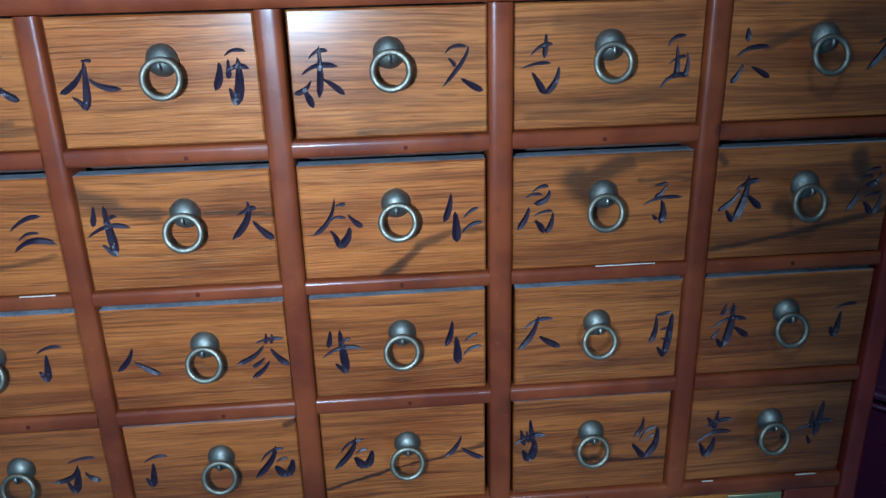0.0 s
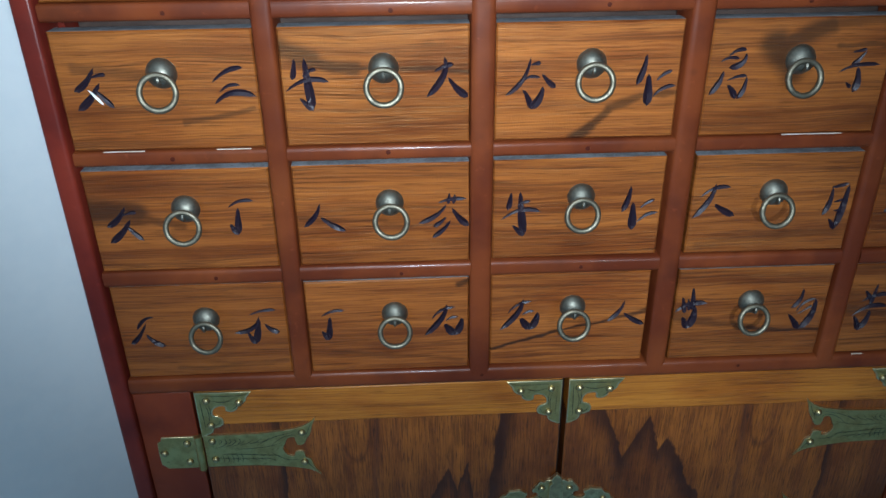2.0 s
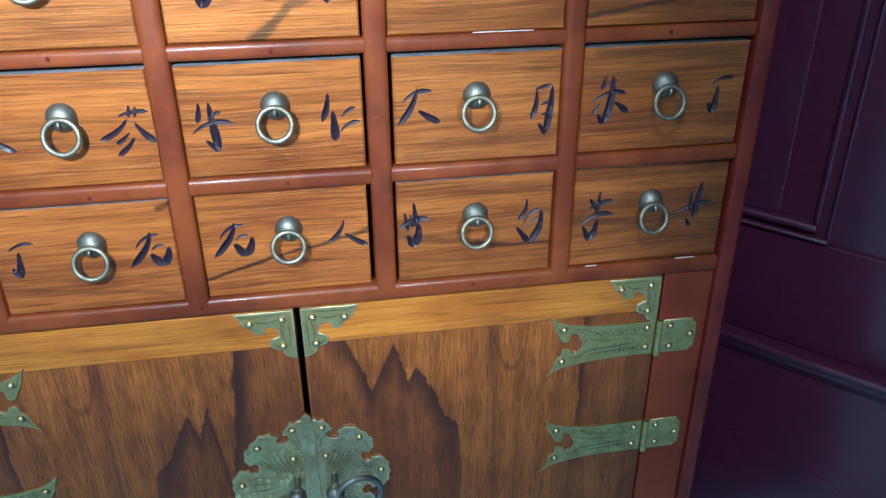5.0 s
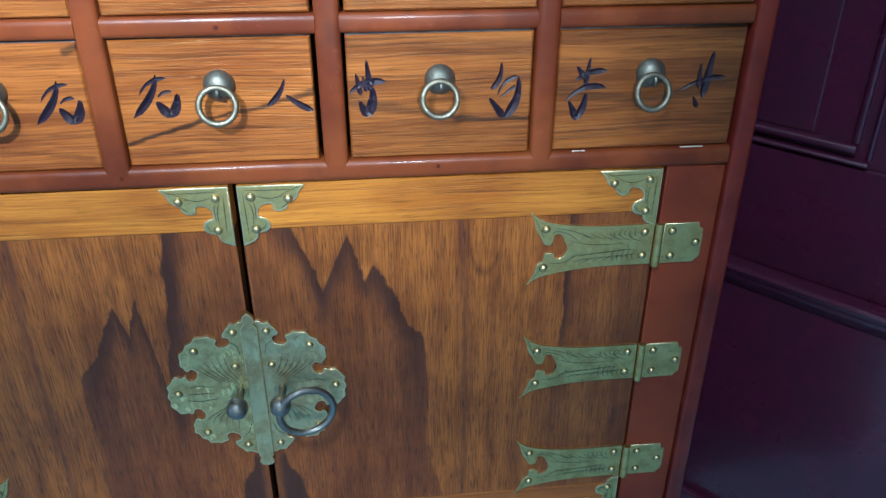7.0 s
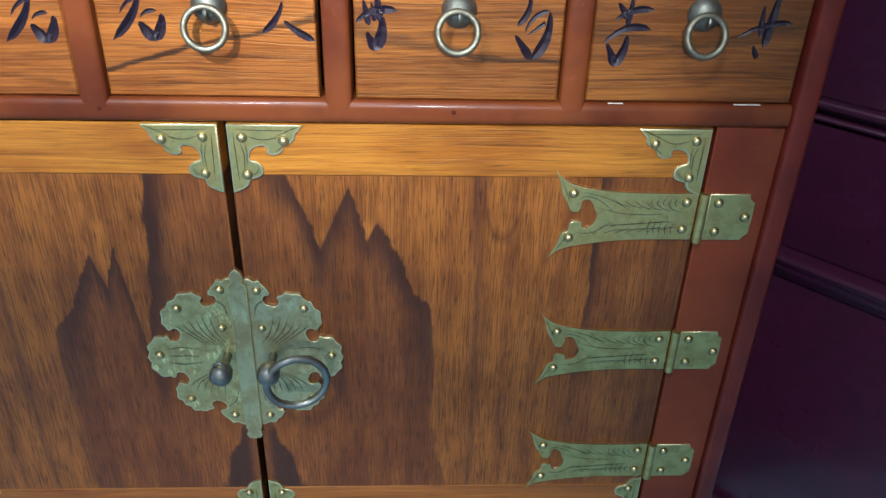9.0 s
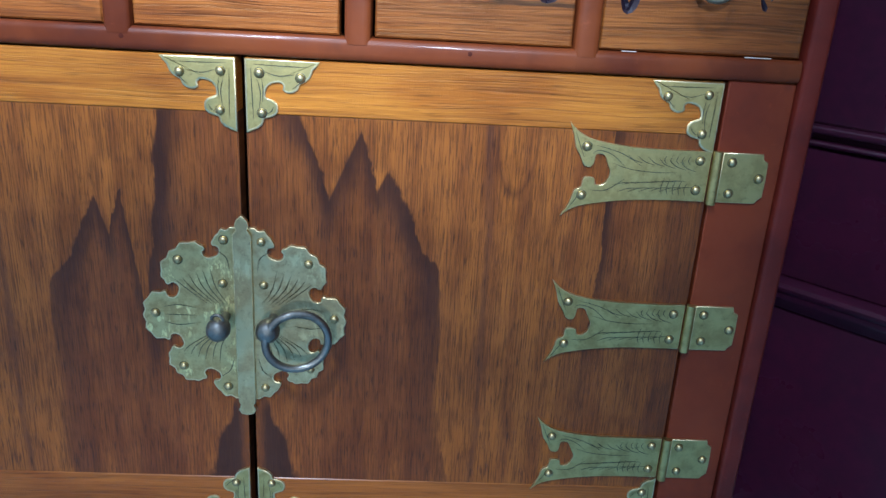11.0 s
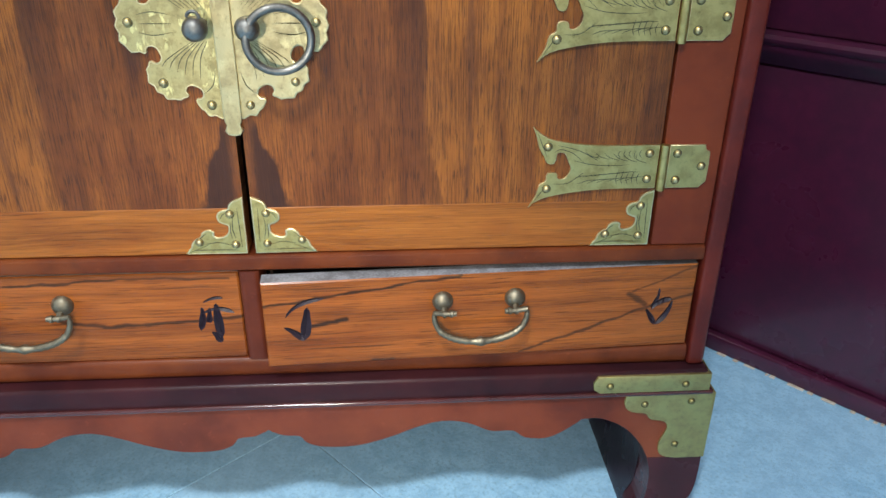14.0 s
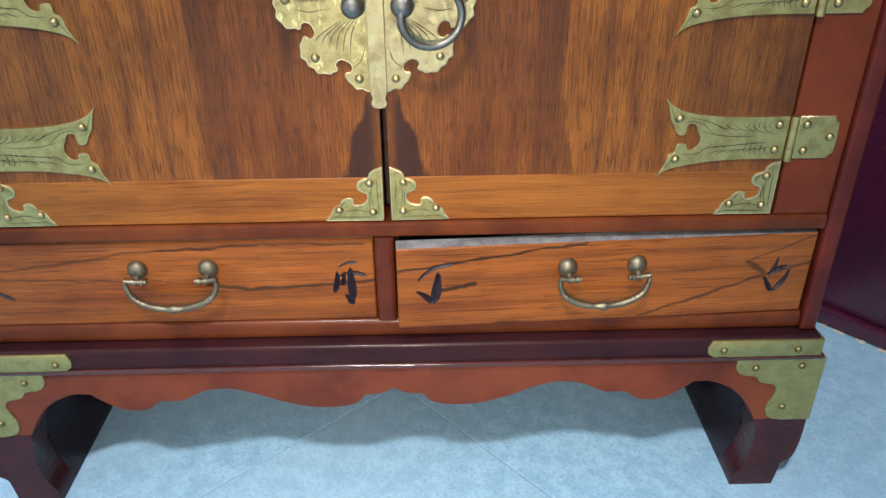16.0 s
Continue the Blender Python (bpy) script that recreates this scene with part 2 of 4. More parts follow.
LACQUER = lacquer("red_lacquer", (0.125, 0.030, 0.008), (0.072, 0.015, 0.005))
LACQUER_DARK = lacquer("dark_lacquer", (0.095, 0.021, 0.009), (0.058, 0.012, 0.006), 0.28)
POST_WOOD = lacquer("post_timber", (0.168, 0.033, 0.011), (0.110, 0.020, 0.008), 0.34)
STILE_WOOD = lacquer("corner_timber", (0.132, 0.018, 0.010), (0.078, 0.010, 0.007), 0.28, 0.2)
SHADED_FOOT_WOOD = lacquer("shaded_foot_timber", (0.044, 0.010, 0.014), (0.026, 0.007, 0.011), 0.24, 0.25)
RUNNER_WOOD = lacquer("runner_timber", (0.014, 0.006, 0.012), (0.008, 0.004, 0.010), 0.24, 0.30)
STAND_WOOD = lacquer("stand_timber", (0.150, 0.034, 0.015), (0.090, 0.019, 0.010), 0.30, 0.15)
PLUM_WOOD = lacquer("plum_lacquer", (0.036, 0.009, 0.011), (0.020, 0.006, 0.009), 0.28, 0.08)
BEAD_WOOD = lacquer("polished_bead", (0.060, 0.014, 0.014), (0.036, 0.010, 0.011), 0.12, 1.0)
RAW_EDGE = plain("dusty_edge", (0.24, 0.25, 0.27), (0.12, 0.12, 0.13), 0.7, 60.0)
# boards inside the chest, with the want of light put into their colour
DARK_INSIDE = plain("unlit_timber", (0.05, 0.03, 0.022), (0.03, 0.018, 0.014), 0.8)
CUT_PAINT = plain("carved_paint", (0.008, 0.005, 0.011), (0.016, 0.009, 0.014), 0.32, 90.0, 0.25, 0.0, 0.26)
BRASS = aged_metal("aged_brass", (0.525, 0.430, 0.172), (0.365, 0.305, 0.120), 0.36)
WORN_BRASS = aged_metal("worn_brass", (0.50, 0.415, 0.190), (0.335, 0.280, 0.130), 0.36, 90.0, 0.9)
LOCK_BRASS = aged_metal("lock_brass", (0.51, 0.440, 0.240), (0.34, 0.292, 0.158), 0.36, 70.0, 0.35)
STAND_BRASS = aged_metal("dull_brass", (0.46, 0.395, 0.160), (0.36, 0.31, 0.135), 0.40)
EDGE_BRASS = aged_metal("rubbed_brass_edge", (0.70, 0.60, 0.34), (0.54, 0.46, 0.25), 0.30, 120.0)
# dark brass for engraved lines, and for the shade painted round nail heads
BRASS_LINE_SHADE = aged_metal("engraved_and_shade_brass", (0.12, 0.12, 0.075), (0.08, 0.08, 0.055), 0.5)
NAIL_METAL = aged_metal("brass_nail", (0.56, 0.470, 0.250), (0.40, 0.335, 0.175), 0.27)
PEWTER = aged_metal("grey_pewter", (0.215, 0.208, 0.168), (0.125, 0.123, 0.102), 0.42)
RING_METAL = aged_metal("dull_ring_metal", (0.235, 0.212, 0.152), (0.145, 0.132, 0.098), 0.44)
IRON = aged_metal("dark_iron", (0.235, 0.235, 0.215), (0.150, 0.152, 0.142), 0.36)
# one pale colour for grout crumbs and for gleams laid on the rail edges
GLEAM_AND_GROUT = plain("pale_mark", (0.60, 0.54, 0.46), (0.42, 0.34, 0.26), 0.4, 80.0)
PEG = plain("peg_end", (0.060, 0.012, 0.006), (0.035, 0.008, 0.005), 0.55, 60.0, 0.1, 0.0, 0.08)
WHITE_PAINT = plain("white_wall_paint", (0.82, 0.86, 0.87), (0.78, 0.83, 0.85), 0.7, 5.0, 0.06)
CLOSING_PAINT = plain("closing_wall_paint", (0.74, 0.75, 0.75), (0.68, 0.70, 0.71), 0.8, 6.0)
MAROON = plain("maroon_gloss", (0.064, 0.010, 0.030), (0.044, 0.008, 0.024), 0.25, 9.0, 0.05, 0.35)


def floor_sheet():
    """Pale blue vinyl: cloudy, with fine darker and lighter flecks and rubbed patches."""
    k = Nodes("pale_blue_flooring")
    big, mid, fine, speck = k.noise(3.0, 3.0, 0.6), k.noise(45.0, 6.0, 0.75), k.noise(260.0, 4.0, 0.7), k.noise(520.0, 2.0, 0.5)
    c = k.mix(k.ramp(mid, 0.38, 0.62), (0.295, 0.535, 0.715), (0.205, 0.405, 0.580))
    c = k.mix(k.ramp(fine, 0.50, 0.64, 0.0, 0.70), c, (0.150, 0.290, 0.400))
    c = k.mix(k.ramp(speck, 0.58, 0.70, 0.0, 0.55), c, (0.47, 0.64, 0.74))
    c = k.mix(k.ramp(big, 0.35, 0.7, 0.0, 0.35), c, (0.32, 0.50, 0.64))
    k.bump(k.math("ADD", fine, mid), 0.30, 0.0015)
    return k.finish(c, k.ramp(mid, 0.3, 0.7, 0.42, 0.60))


FLOORING = floor_sheet()
JOINT = plain("joint_dirt", (0.17, 0.22, 0.26), (0.10, 0.14, 0.17), 0.9, 40.0)


# ---- building helpers ----
def part(name, bm, material, parent=None, label="", smooth=False, second=None):
    """Links a bmesh as one mesh object, under parent where one is given."""
    me = bpy.data.meshes.new(name)
    bmesh.ops.recalc_face_normals(bm, faces=bm.faces)
    bm.to_mesh(me)
    bm.free()
    me.materials.append(material)
    if second:
        me.materials.append(second)
    if smooth:
        me.shade_smooth()
        me.set_sharp_from_angle(angle=radians(38))
        for face in me.polygons:
            if len(face.vertices) > 8:
                face.use_smooth = False
    ob = new(name, me)
    ob.parent = parent
    if label:
        ob["label"] = label
    return ob


def again(name, mesh, parent, where, turn=(0, 0, 0)):
    """One more object on a mesh that is there already."""
    ob = new(name, mesh)
    ob.parent, ob.location, ob.rotation_euler = parent, where, turn
    return ob


def bar(x0, x1, y0, y1, z0, z1, r=0.0, steps=2, bm=None):
    """A block with rounded edges."""
    bm = bm or bmesh.new()
    vs = [bm.verts.new((x, y, z)) for x in (x0, x1) for y in (y0, y1) for z in (z0, z1)]
    fs = [bm.faces.new([vs[i] for i in q]) for q in ((0, 1, 3, 2), (4, 6, 7, 5), (0, 4, 5, 1), (2, 3, 7, 6), (0, 2, 6, 4), (1, 5, 7, 3))]
    if r:
        edges = {e for f in fs for e in f.edges}
        bmesh.ops.bevel(bm, geom=list(edges), offset=r, segments=steps, profile=0.5, affect="EDGES")
    return bm


def round_front(x0, x1, z0, z1, front, back, along, bulge):
    """A frame member whose front is gently rounded across its width."""
    bm = bmesh.new()
    lo, hi = (x0, x1) if along == "z" else (z0, z1)
    prof = [(lo, back)]
    for i in range(9):
        a = math.sin((-1 + 2 * i / 8) * math.pi / 2)
        prof.append(((lo + hi) / 2 + (hi - lo) / 2 * a, front + bulge * abs(a) ** 6))
    prof.append((hi, back))
    rings = []
    for e in ((z0, z1) if along == "z" else (x0, x1)):
        rings.append([bm.verts.new((p, y, e) if along == "z" else (e, y, p)) for p, y in prof])
    n = len(prof)
    for i in range(n):
        bm.faces.new((rings[0][i], rings[0][(i + 1) % n], rings[1][(i + 1) % n], rings[1][i]))
    bm.faces.new(rings[0])
    bm.faces.new(rings[1][::-1])
    return bm


def smooth_line(points, steps=4, closed=True):
    """A rounded line through the points (Catmull-Rom)."""
    p, out, n = [Vector(q) for q in points], [], len(points)
    for i in range(n if closed else n - 1):
        a, b, c, d = (p[(i + j) % n] if closed else p[min(max(i + j, 0), n - 1)] for j in (-1, 0, 1, 2))
        for s in range(steps):
            t = s / steps
            out.append(0.5 * (2 * b + (c - a) * t + (2 * a - 5 * b + 4 * c - d) * t * t + (3 * b - a - 3 * c + d) * t ** 3))
    return out if closed else out + [p[-1]]


def plate(outline, y0, y1, edge=0.0005, border=0.0):
    """A flat piece cut to an outline of (x, z), its front at y0, with a softened front edge and maybe a rubbed border."""
    bm = bmesh.new()
    face = bm.faces.new([bm.verts.new((p[0], y1, p[1])) for p in outline])
    made = bmesh.ops.extrude_face_region(bm, geom=[face])
    front = [v for v in made["geom"] if isinstance(v, bmesh.types.BMVert)]
    for v in front:
        v.co.y = y0
    if edge:
        rim = [e for e in made["geom"] if isinstance(e, bmesh.types.BMEdge)]
        bmesh.ops.bevel(bm, geom=rim, offset=edge, segments=2, profile=0.5, affect="EDGES", clamp_overlap=True)
    for face in bm.faces:
        face.normal_update()
        face.material_index = 1 if abs(face.normal.y) < 0.97 else 0
    if border:
        front = min((f for f in bm.faces if len(f.verts) > 8), key=lambda f: f.calc_center_median().y)
        for face in bmesh.ops.inset_region(bm, faces=[front], thickness=border, depth=-0.00012, use_even_offset=False)["faces"]:
            face.material_index = 1
    return bm


def tube(path, radius, sides=10, closed=False, bm=None):
    """A round rod along a path; radius may be a list, one for each point."""
    bm = bm or bmesh.new()
    pts, rings, n = [Vector(p) for p in path], [], len(path)
    ref = Vector((0, 1, 0))
    for i, p in enumerate(pts):
        a, b = (pts[i - 1], pts[(i + 1) % n]) if closed else (pts[max(i - 1, 0)], pts[min(i + 1, n - 1)])
        way = (b - a).normalized()
        if abs(way.dot(ref)) > 0.95:
            ref = Vector((1, 0, 0))
        u = way.cross(ref).normalized()
        w = u.cross(way)
        r = radius[i] if isinstance(radius, list) else radius
        rings.append([bm.verts.new(p + r * (math.cos(2 * math.pi * s / sides) * u + math.sin(2 * math.pi * s / sides) * w)) for s in range(sides)])
    for i in range(n if closed else n - 1):
        a, b = rings[i], rings[(i + 1) % n]
        for s in range(sides):
            bm.faces.new((a[s], a[(s + 1) % sides], b[(s + 1) % sides], b[s]))
    if not closed:
        bm.faces.new(rings[0][::-1])
        bm.faces.new(rings[-1])
    return bm


def turned(profile, sides=20, bm=None):
    """A turned piece round the y axis from (radius, y) pairs."""
    bm = bm or bmesh.new()
    rings = []
    for r, y in profile:
        rings.append([bm.verts.new((r * math.cos(2 * math.pi * s / sides), y, r * math.sin(2 * math.pi * s / sides))) for s in range(sides)] if r > 1e-6 else [bm.verts.new((0, y, 0))])
    for a, b in zip(rings, rings[1:]):
        for s in range(sides):
            q = [a[s % len(a)], a[(s + 1) % sides % len(a)], b[(s + 1) % sides % len(b)], b[s % len(b)]]
            q = list(dict.fromkeys(q))
            if len(q) > 2:
                bm.faces.new(q)
    return bm


# ---- the carved characters: strokes of three points and a width, in tenths of a millimetre ----
GLYPHS = {
    "朱": "-39 178 -52 125 -73 73 20 | 14 187 11 0 -30 -187 46 | -52 91 0 132 52 141 18 | -141 -27 0 55 135 36 26 | -71 -23 -98 -68 -132 -107 20 | -87 -109 -62 -148 -30 -187 32 | 41 -18 91 -57 160 -109 34",
    "禾": "-44 53 42 111 135 130 28 | 46 174 30 0 -37 -178 44 | 0 70 -63 -23 -160 -88 30 | 53 23 100 -28 162 -83 34 | -97 -81 -70 -128 -37 -178 28",
    "木": "-35 150 5 150 35 150 12 | -15 160 -25 -20 -45 -160 36 | -15 120 -95 10 -195 -50 28 | -5 50 65 -10 195 -30 28 | -125 -70 -75 -110 -45 -160 24",
    "用": "-35 135 25 175 105 165 14 | -75 105 -75 25 -115 -75 36 | -15 125 -15 55 -25 -5 24 | 45 135 45 -15 15 -175 44 | -45 25 35 75 115 55 24 | -25 -55 -5 -115 15 -175 32",
    "未": "15 200 15 30 -5 -140 31 | -55 110 5 160 75 160 20 | -105 10 -5 70 135 60 24 | -45 -20 -95 -80 -165 -100 25 | 25 -10 95 -60 165 -120 28 | -105 -70 -75 -120 -45 -200 32",
    "又": "-115 95 -55 145 35 135 16 | 35 145 5 55 -135 -115 20 | -95 75 -65 45 -45 15 20 | -15 -55 55 -105 135 -145 31",
    "吉": "35 195 35 125 25 35 25 | -65 55 5 115 85 125 20 | -125 -25 -25 5 75 5 10 | -55 -45 -5 -125 35 -195 32 | 125 -15 105 -115 35 -195 32",
    "五": "-60 100 -20 160 60 170 20 | 0 120 10 -10 0 -100 28 | 70 70 80 -30 50 -100 24 | -100 -170 -20 -90 100 -90 24 | -50 -10 10 30 70 40 16",
    "六": "-55 180 -45 140 -45 90 28 | -115 -10 -15 50 115 50 24 | -55 -50 -95 -130 -135 -180 28 | -5 -70 65 -110 135 -150 28",
    "久": "85 135 5 115 -65 25 20 | 15 85 -65 -45 -135 -105 27 | -5 -15 55 -95 135 -135 35",
    "夂": "35 145 -35 45 -125 -15 32 | -5 75 65 95 105 95 20 | 55 45 -25 -65 -125 -145 36 | 5 5 55 -55 125 -135 28",
    "三": "-145 25 -35 105 75 125 24 | -105 -45 -35 5 45 5 16 | -145 -125 -15 -45 145 -75 32",
    "牛": "-82 175 -87 103 -105 30 28 | -14 182 0 0 23 -185 44 | -36 52 16 91 64 98 18 | -155 -50 -7 30 146 11 26 | -64 -94 -23 -137 23 -185 30",
    "大": "-15 150 -20 20 -140 -130 34 | 10 10 80 -80 150 -130 36 | -85 45 -10 85 50 95 24",
    "谷": "-5 185 -55 25 -175 -85 24 | -5 125 35 135 65 135 20 | 75 65 125 5 175 -35 28 | -45 15 -5 45 65 35 16 | -55 -45 -15 -105 5 -185 28 | 85 -25 65 -105 5 -185 40",
    "仁": "-84 182 -96 80 -137 -32 32 | -57 50 -50 -68 -50 -182 46 | 0 -5 46 41 107 68 19 | -14 -121 50 -57 141 -39 21",
    "君": "-25 130 35 170 95 170 20 | 95 150 75 80 -15 50 32 | -45 30 -65 -50 -125 -140 31 | -15 -40 65 -10 125 -10 16 | -5 -70 35 -110 65 -170 32 | 125 -10 115 -100 75 -170 28 | -75 90 -15 120 55 110 16",
    "子": "-75 130 -25 140 25 150 16 | 25 140 -25 70 -65 40 27 | -145 -10 -25 40 145 40 20 | -15 30 5 -70 -15 -150 40 | -75 -80 -55 -100 -35 -120 20",
    "丁": "-95 85 -5 135 95 135 20 | -25 85 -35 -25 -45 -135 36 | -95 -45 -75 -85 -45 -135 32",
    "人": "-25 115 -65 15 -155 -75 28 | -25 5 45 -55 155 -115 32",
    "蔘": "-40 100 50 130 170 130 22 | 40 180 40 140 30 90 20 | 80 170 80 140 70 90 18 | 20 90 -60 0 -190 -60 28 | 60 60 120 -30 190 -90 36 | 20 -10 -30 -60 -80 -90 23 | 50 -40 -10 -120 -90 -180 27",
    "太": "-9 144 -50 0 -157 -139 34 | -118 30 -16 103 105 107 24 | 0 -25 64 -75 164 -130 36",
    "月": "-50 160 0 170 80 190 22 | -40 160 -40 40 -80 -70 31 | 80 180 70 20 40 -190 41 | -10 40 30 50 70 60 18 | 0 -30 40 -30 70 -20 18 | -20 -100 10 -140 40 -190 27",
    "不": "-50 115 70 155 170 155 20 | 30 105 -30 -5 -180 -45 30 | 30 85 10 -35 -20 -155 40 | 70 35 120 -25 180 -45 35 | -70 -35 -50 -95 -20 -155 30",
    "右": "34 148 -11 11 -148 -144 36 | -87 7 -11 91 103 119 20 | 18 -34 46 -80 96 -148 46 | 150 16 141 -57 96 -148 44 | 27 -11 68 23 125 27 18",
    "甘": "-80 107 -64 34 -50 -46 28 | -34 91 -23 34 -16 -23 20 | -7 197 5 80 14 -23 32 | -130 -34 -23 39 125 43 34 | 18 23 27 -80 -16 -195 48 | -64 -80 -41 -130 -16 -195 36",
    "勺": "-20 195 -30 85 -90 5 28 | -40 -35 10 55 100 95 20 | 100 95 90 -65 10 -195 45 | -100 -45 -40 -125 10 -195 36 | -30 -55 50 5 80 25 16",
    "羊": "-80 138 -45 95 -14 42 28 | 10 200 0 100 -14 -10 26 | -90 35 15 93 138 100 30 | -145 -104 -14 -10 138 -17 32 | -3 -45 -14 -140 -64 -242 40 | -122 -97 -86 -166 -60 -242 34",
    "斗": "-28 215 -46 59 -66 -132 42 | -107 128 -107 42 -100 -62 26 | -245 -69 -83 10 87 24 27 | -132 -104 -111 -149 -90 -190 24",
    "下": "-150 20 -40 130 150 175 26 | 15 110 5 -20 -20 -185 56 | -165 -60 -90 -110 -20 -185 38",
    "白": "-15 185 -25 75 -75 -5 27 | -65 -35 5 45 115 65 38 | 115 55 75 -75 -15 -185 40 | -115 -15 -65 -95 -15 -185 35",
    "手": "-95 155 -15 195 65 195 20 | -105 125 -105 35 -135 -85 36 | -45 125 -55 35 -65 -15 32 | 5 155 5 35 15 -165 49 | -105 65 15 105 135 65 27 | -55 -95 -15 -135 5 -195 40",
    "四": "-120 90 0 110 120 90 22 | -110 80 -100 -20 -80 -90 30 | 110 80 100 -20 70 -100 32 | -40 70 -50 10 -70 -20 22 | 30 70 40 10 60 0 22 | -80 -90 0 -70 70 -90 22",
}


def strokes_of(glyph, cx, cz, size=1.0):
    """The outline and the middle line of each stroke of a character, with its width along the line."""
    made = []
    for text in GLYPHS[glyph].split("|"):
        v = [float(s) * 1e-4 * size for s in text.split()]
        p0, pm, p1, wide = Vector(v[0:2]), Vector(v[2:4]), Vector(v[4:6]), max(v[6], 0.0018) * 1.48
        c, n = 2 * pm - 0.5 * (p0 + p1), 8
        left, right, mid = [], [], []
        for i in range(n + 1):
            t = i / n
            p = (1 - t) ** 2 * p0 + 2 * t * (1 - t) * c + t * t * p1
            d = (2 * (1 - t) * (c - p0) + 2 * t * (p1 - c)).normalized()
            h = 0.5 * wide * (0.44 + 0.56 * math.sin(math.pi * min(0.985, max(0.0, t)) ** 1.9) ** 0.90) if 0 < i < n else 0.0
            q = Vector((cx, cz)) + p
            side = Vector((-d.y, d.x)) * h
            mid.append((q, h))
            left.append(q + side)
            right.append(q - side)
        made.append((left + right[-2:0:-1], mid))
    return made


def within(loop, p):
    """Whether a point lies inside a closed outline (by winding)."""
    turns = 0
    for a, b in zip(loop, loop[1:] + loop[:1]):
        if (a.y <= p.y) != (b.y <= p.y):
            left = (b.x - a.x) * (p.y - a.y) - (p.x - a.x) * (b.y - a.y)
            turns += 1 if (b.y > a.y and left > 0) else -1 if (b.y < a.y and left < 0) else 0
    return turns != 0


def carved_board(name, parent, x0, x1, z0, z1, front, thick, characters, wood, label):
    """A drawer front with its characters cut into the face as V-shaped grooves; the top edge is raw wood."""
    b = 0.0012
    rect = [Vector(p) for p in ((x0 + b, z0 + b), (x1 - b, z0 + b), (x1 - b, z1 - b), (x0 + b, z1 - b))]
    verts, faces, edges, depth, owner = list(rect), [[0, 1, 2, 3]], [], {}, [None]
    for number, (glyph, cx, cz, size) in enumerate(characters):
        for loop, mid in strokes_of(glyph, cx, cz, size):
            at = len(verts)
            verts += loop
            faces.append(list(range(at, at + len(loop))))
            owner.append(number)
            at = len(verts)
            for q, h in mid[1:-1]:
                depth[(round(q.x, 5), round(q.y, 5))] = min(0.0022, 0.75 * h)
                verts.append(q)
            edges += [(at + i, at + i + 1) for i in range(len(mid) - 3)]
    out = geometry.delaunay_2d_cdt([1000 * p for p in verts], edges + [(f[i - 1], f[i]) for f in faces for i in range(len(f))], [], 0, 1e-4)
    pts, tris = [p / 1000 for p in out[0]], out[2]
    loops = [[verts[i] for i in f] for f in faces]
    origin = [[n for n in range(1, len(loops)) if within(loops[n], (pts[t[0]] + pts[t[1]] + pts[t[2]]) / 3)] for t in tris]
    flat = [t for t, o in zip(tris, origin) if not o]
    rim = {i for t in flat for i in t}
    bm = bmesh.new()
    vs = {}

    def v(i):
        if i not in vs:
            vs[i] = bm.verts.new((pts[i].x, front, pts[i].y))
        return vs[i]

    for t in flat:
        bm.faces.new([v(i) for i in t])
    ring = [[bm.verts.new((x, y, z)) for x, z in ((x0, z0), (x1, z0), (x1, z1), (x0, z1))] for y in (front + b, front + thick)]
    inner = [[v(i) for i in range(len(pts)) if (pts[i] - r).length < 1e-5][0] for r in rect]
    for i in range(4):
        j = (i + 1) % 4
        bm.faces.new((inner[i], inner[j], ring[0][j], ring[0][i]))
        bm.faces.new((ring[0][i], ring[0][j], ring[1][j], ring[1][i])).material_index = 1 if i == 2 else 0
    bm.faces.new(ring[1])
    board = part(name, bm, wood, parent, label, second=RAW_EDGE)
    for number in range(len(characters)):
        bm, vs = bmesh.new(), {}
        for t, o in zip(tris, origin):
            if any(owner[i] == number for i in o):
                for i in t:
                    if i not in vs:
                        deep = 0.0 if i in rim else depth.get((round(pts[i].x, 5), round(pts[i].y, 5)), 0.0010)
                        vs[i] = bm.verts.new((pts[i].x, front + deep, pts[i].y))
                bm.faces.new([vs[i] for i in t])
        part("carved_character", bm, CUT_PAINT, board, "incised character filled with dark glossy paint")
    return board


# ---- the room: floor, walls and ceiling, turned to the chest that stands across its corner ----
CORNER, U, V, SPAN, HEIGHT = Vector((0.121, 0.785, 0)), Vector((0.656, -0.755, 0)), Vector((-0.755, -0.656, 0)), 3.3, 2.60
ROOM = Matrix(((U.x, -V.x, 0, CORNER.x), (U.y, -V.y, 0, CORNER.y), (0, 0, 1, 0), (0, 0, 0, 1)))


def setting(name, bm, material, label, category, smooth=False):
    ob = part(name, bm, material, None, "", smooth)
    ob.matrix_world = ROOM
    return tagged(ob, label, category, kind="structure")


floor = setting("floor", bar(-0.1, SPAN, -SPAN, 0.1, -0.06, -0.0015), JOINT, "pale blue mottled sheet flooring with faint straight joints", "floor")
setting("ceiling", bar(-0.1, SPAN, -SPAN, 0.1, HEIGHT, HEIGHT + 0.1), WHITE_PAINT, "plain white painted ceiling over the room", "ceiling")
setting("wall_white", bar(-0.12, 0.0, -SPAN, 0.1, -0.06, HEIGHT), WHITE_PAINT, "smooth white painted wall beside the chest", "wall")
# two unseen walls added to close the room, pale to bounce fill light
setting("wall_south", bar(SPAN, SPAN + 0.1, -SPAN, 0.1, -0.06, HEIGHT), CLOSING_PAINT, "plain white painted wall closing the room", "wall")
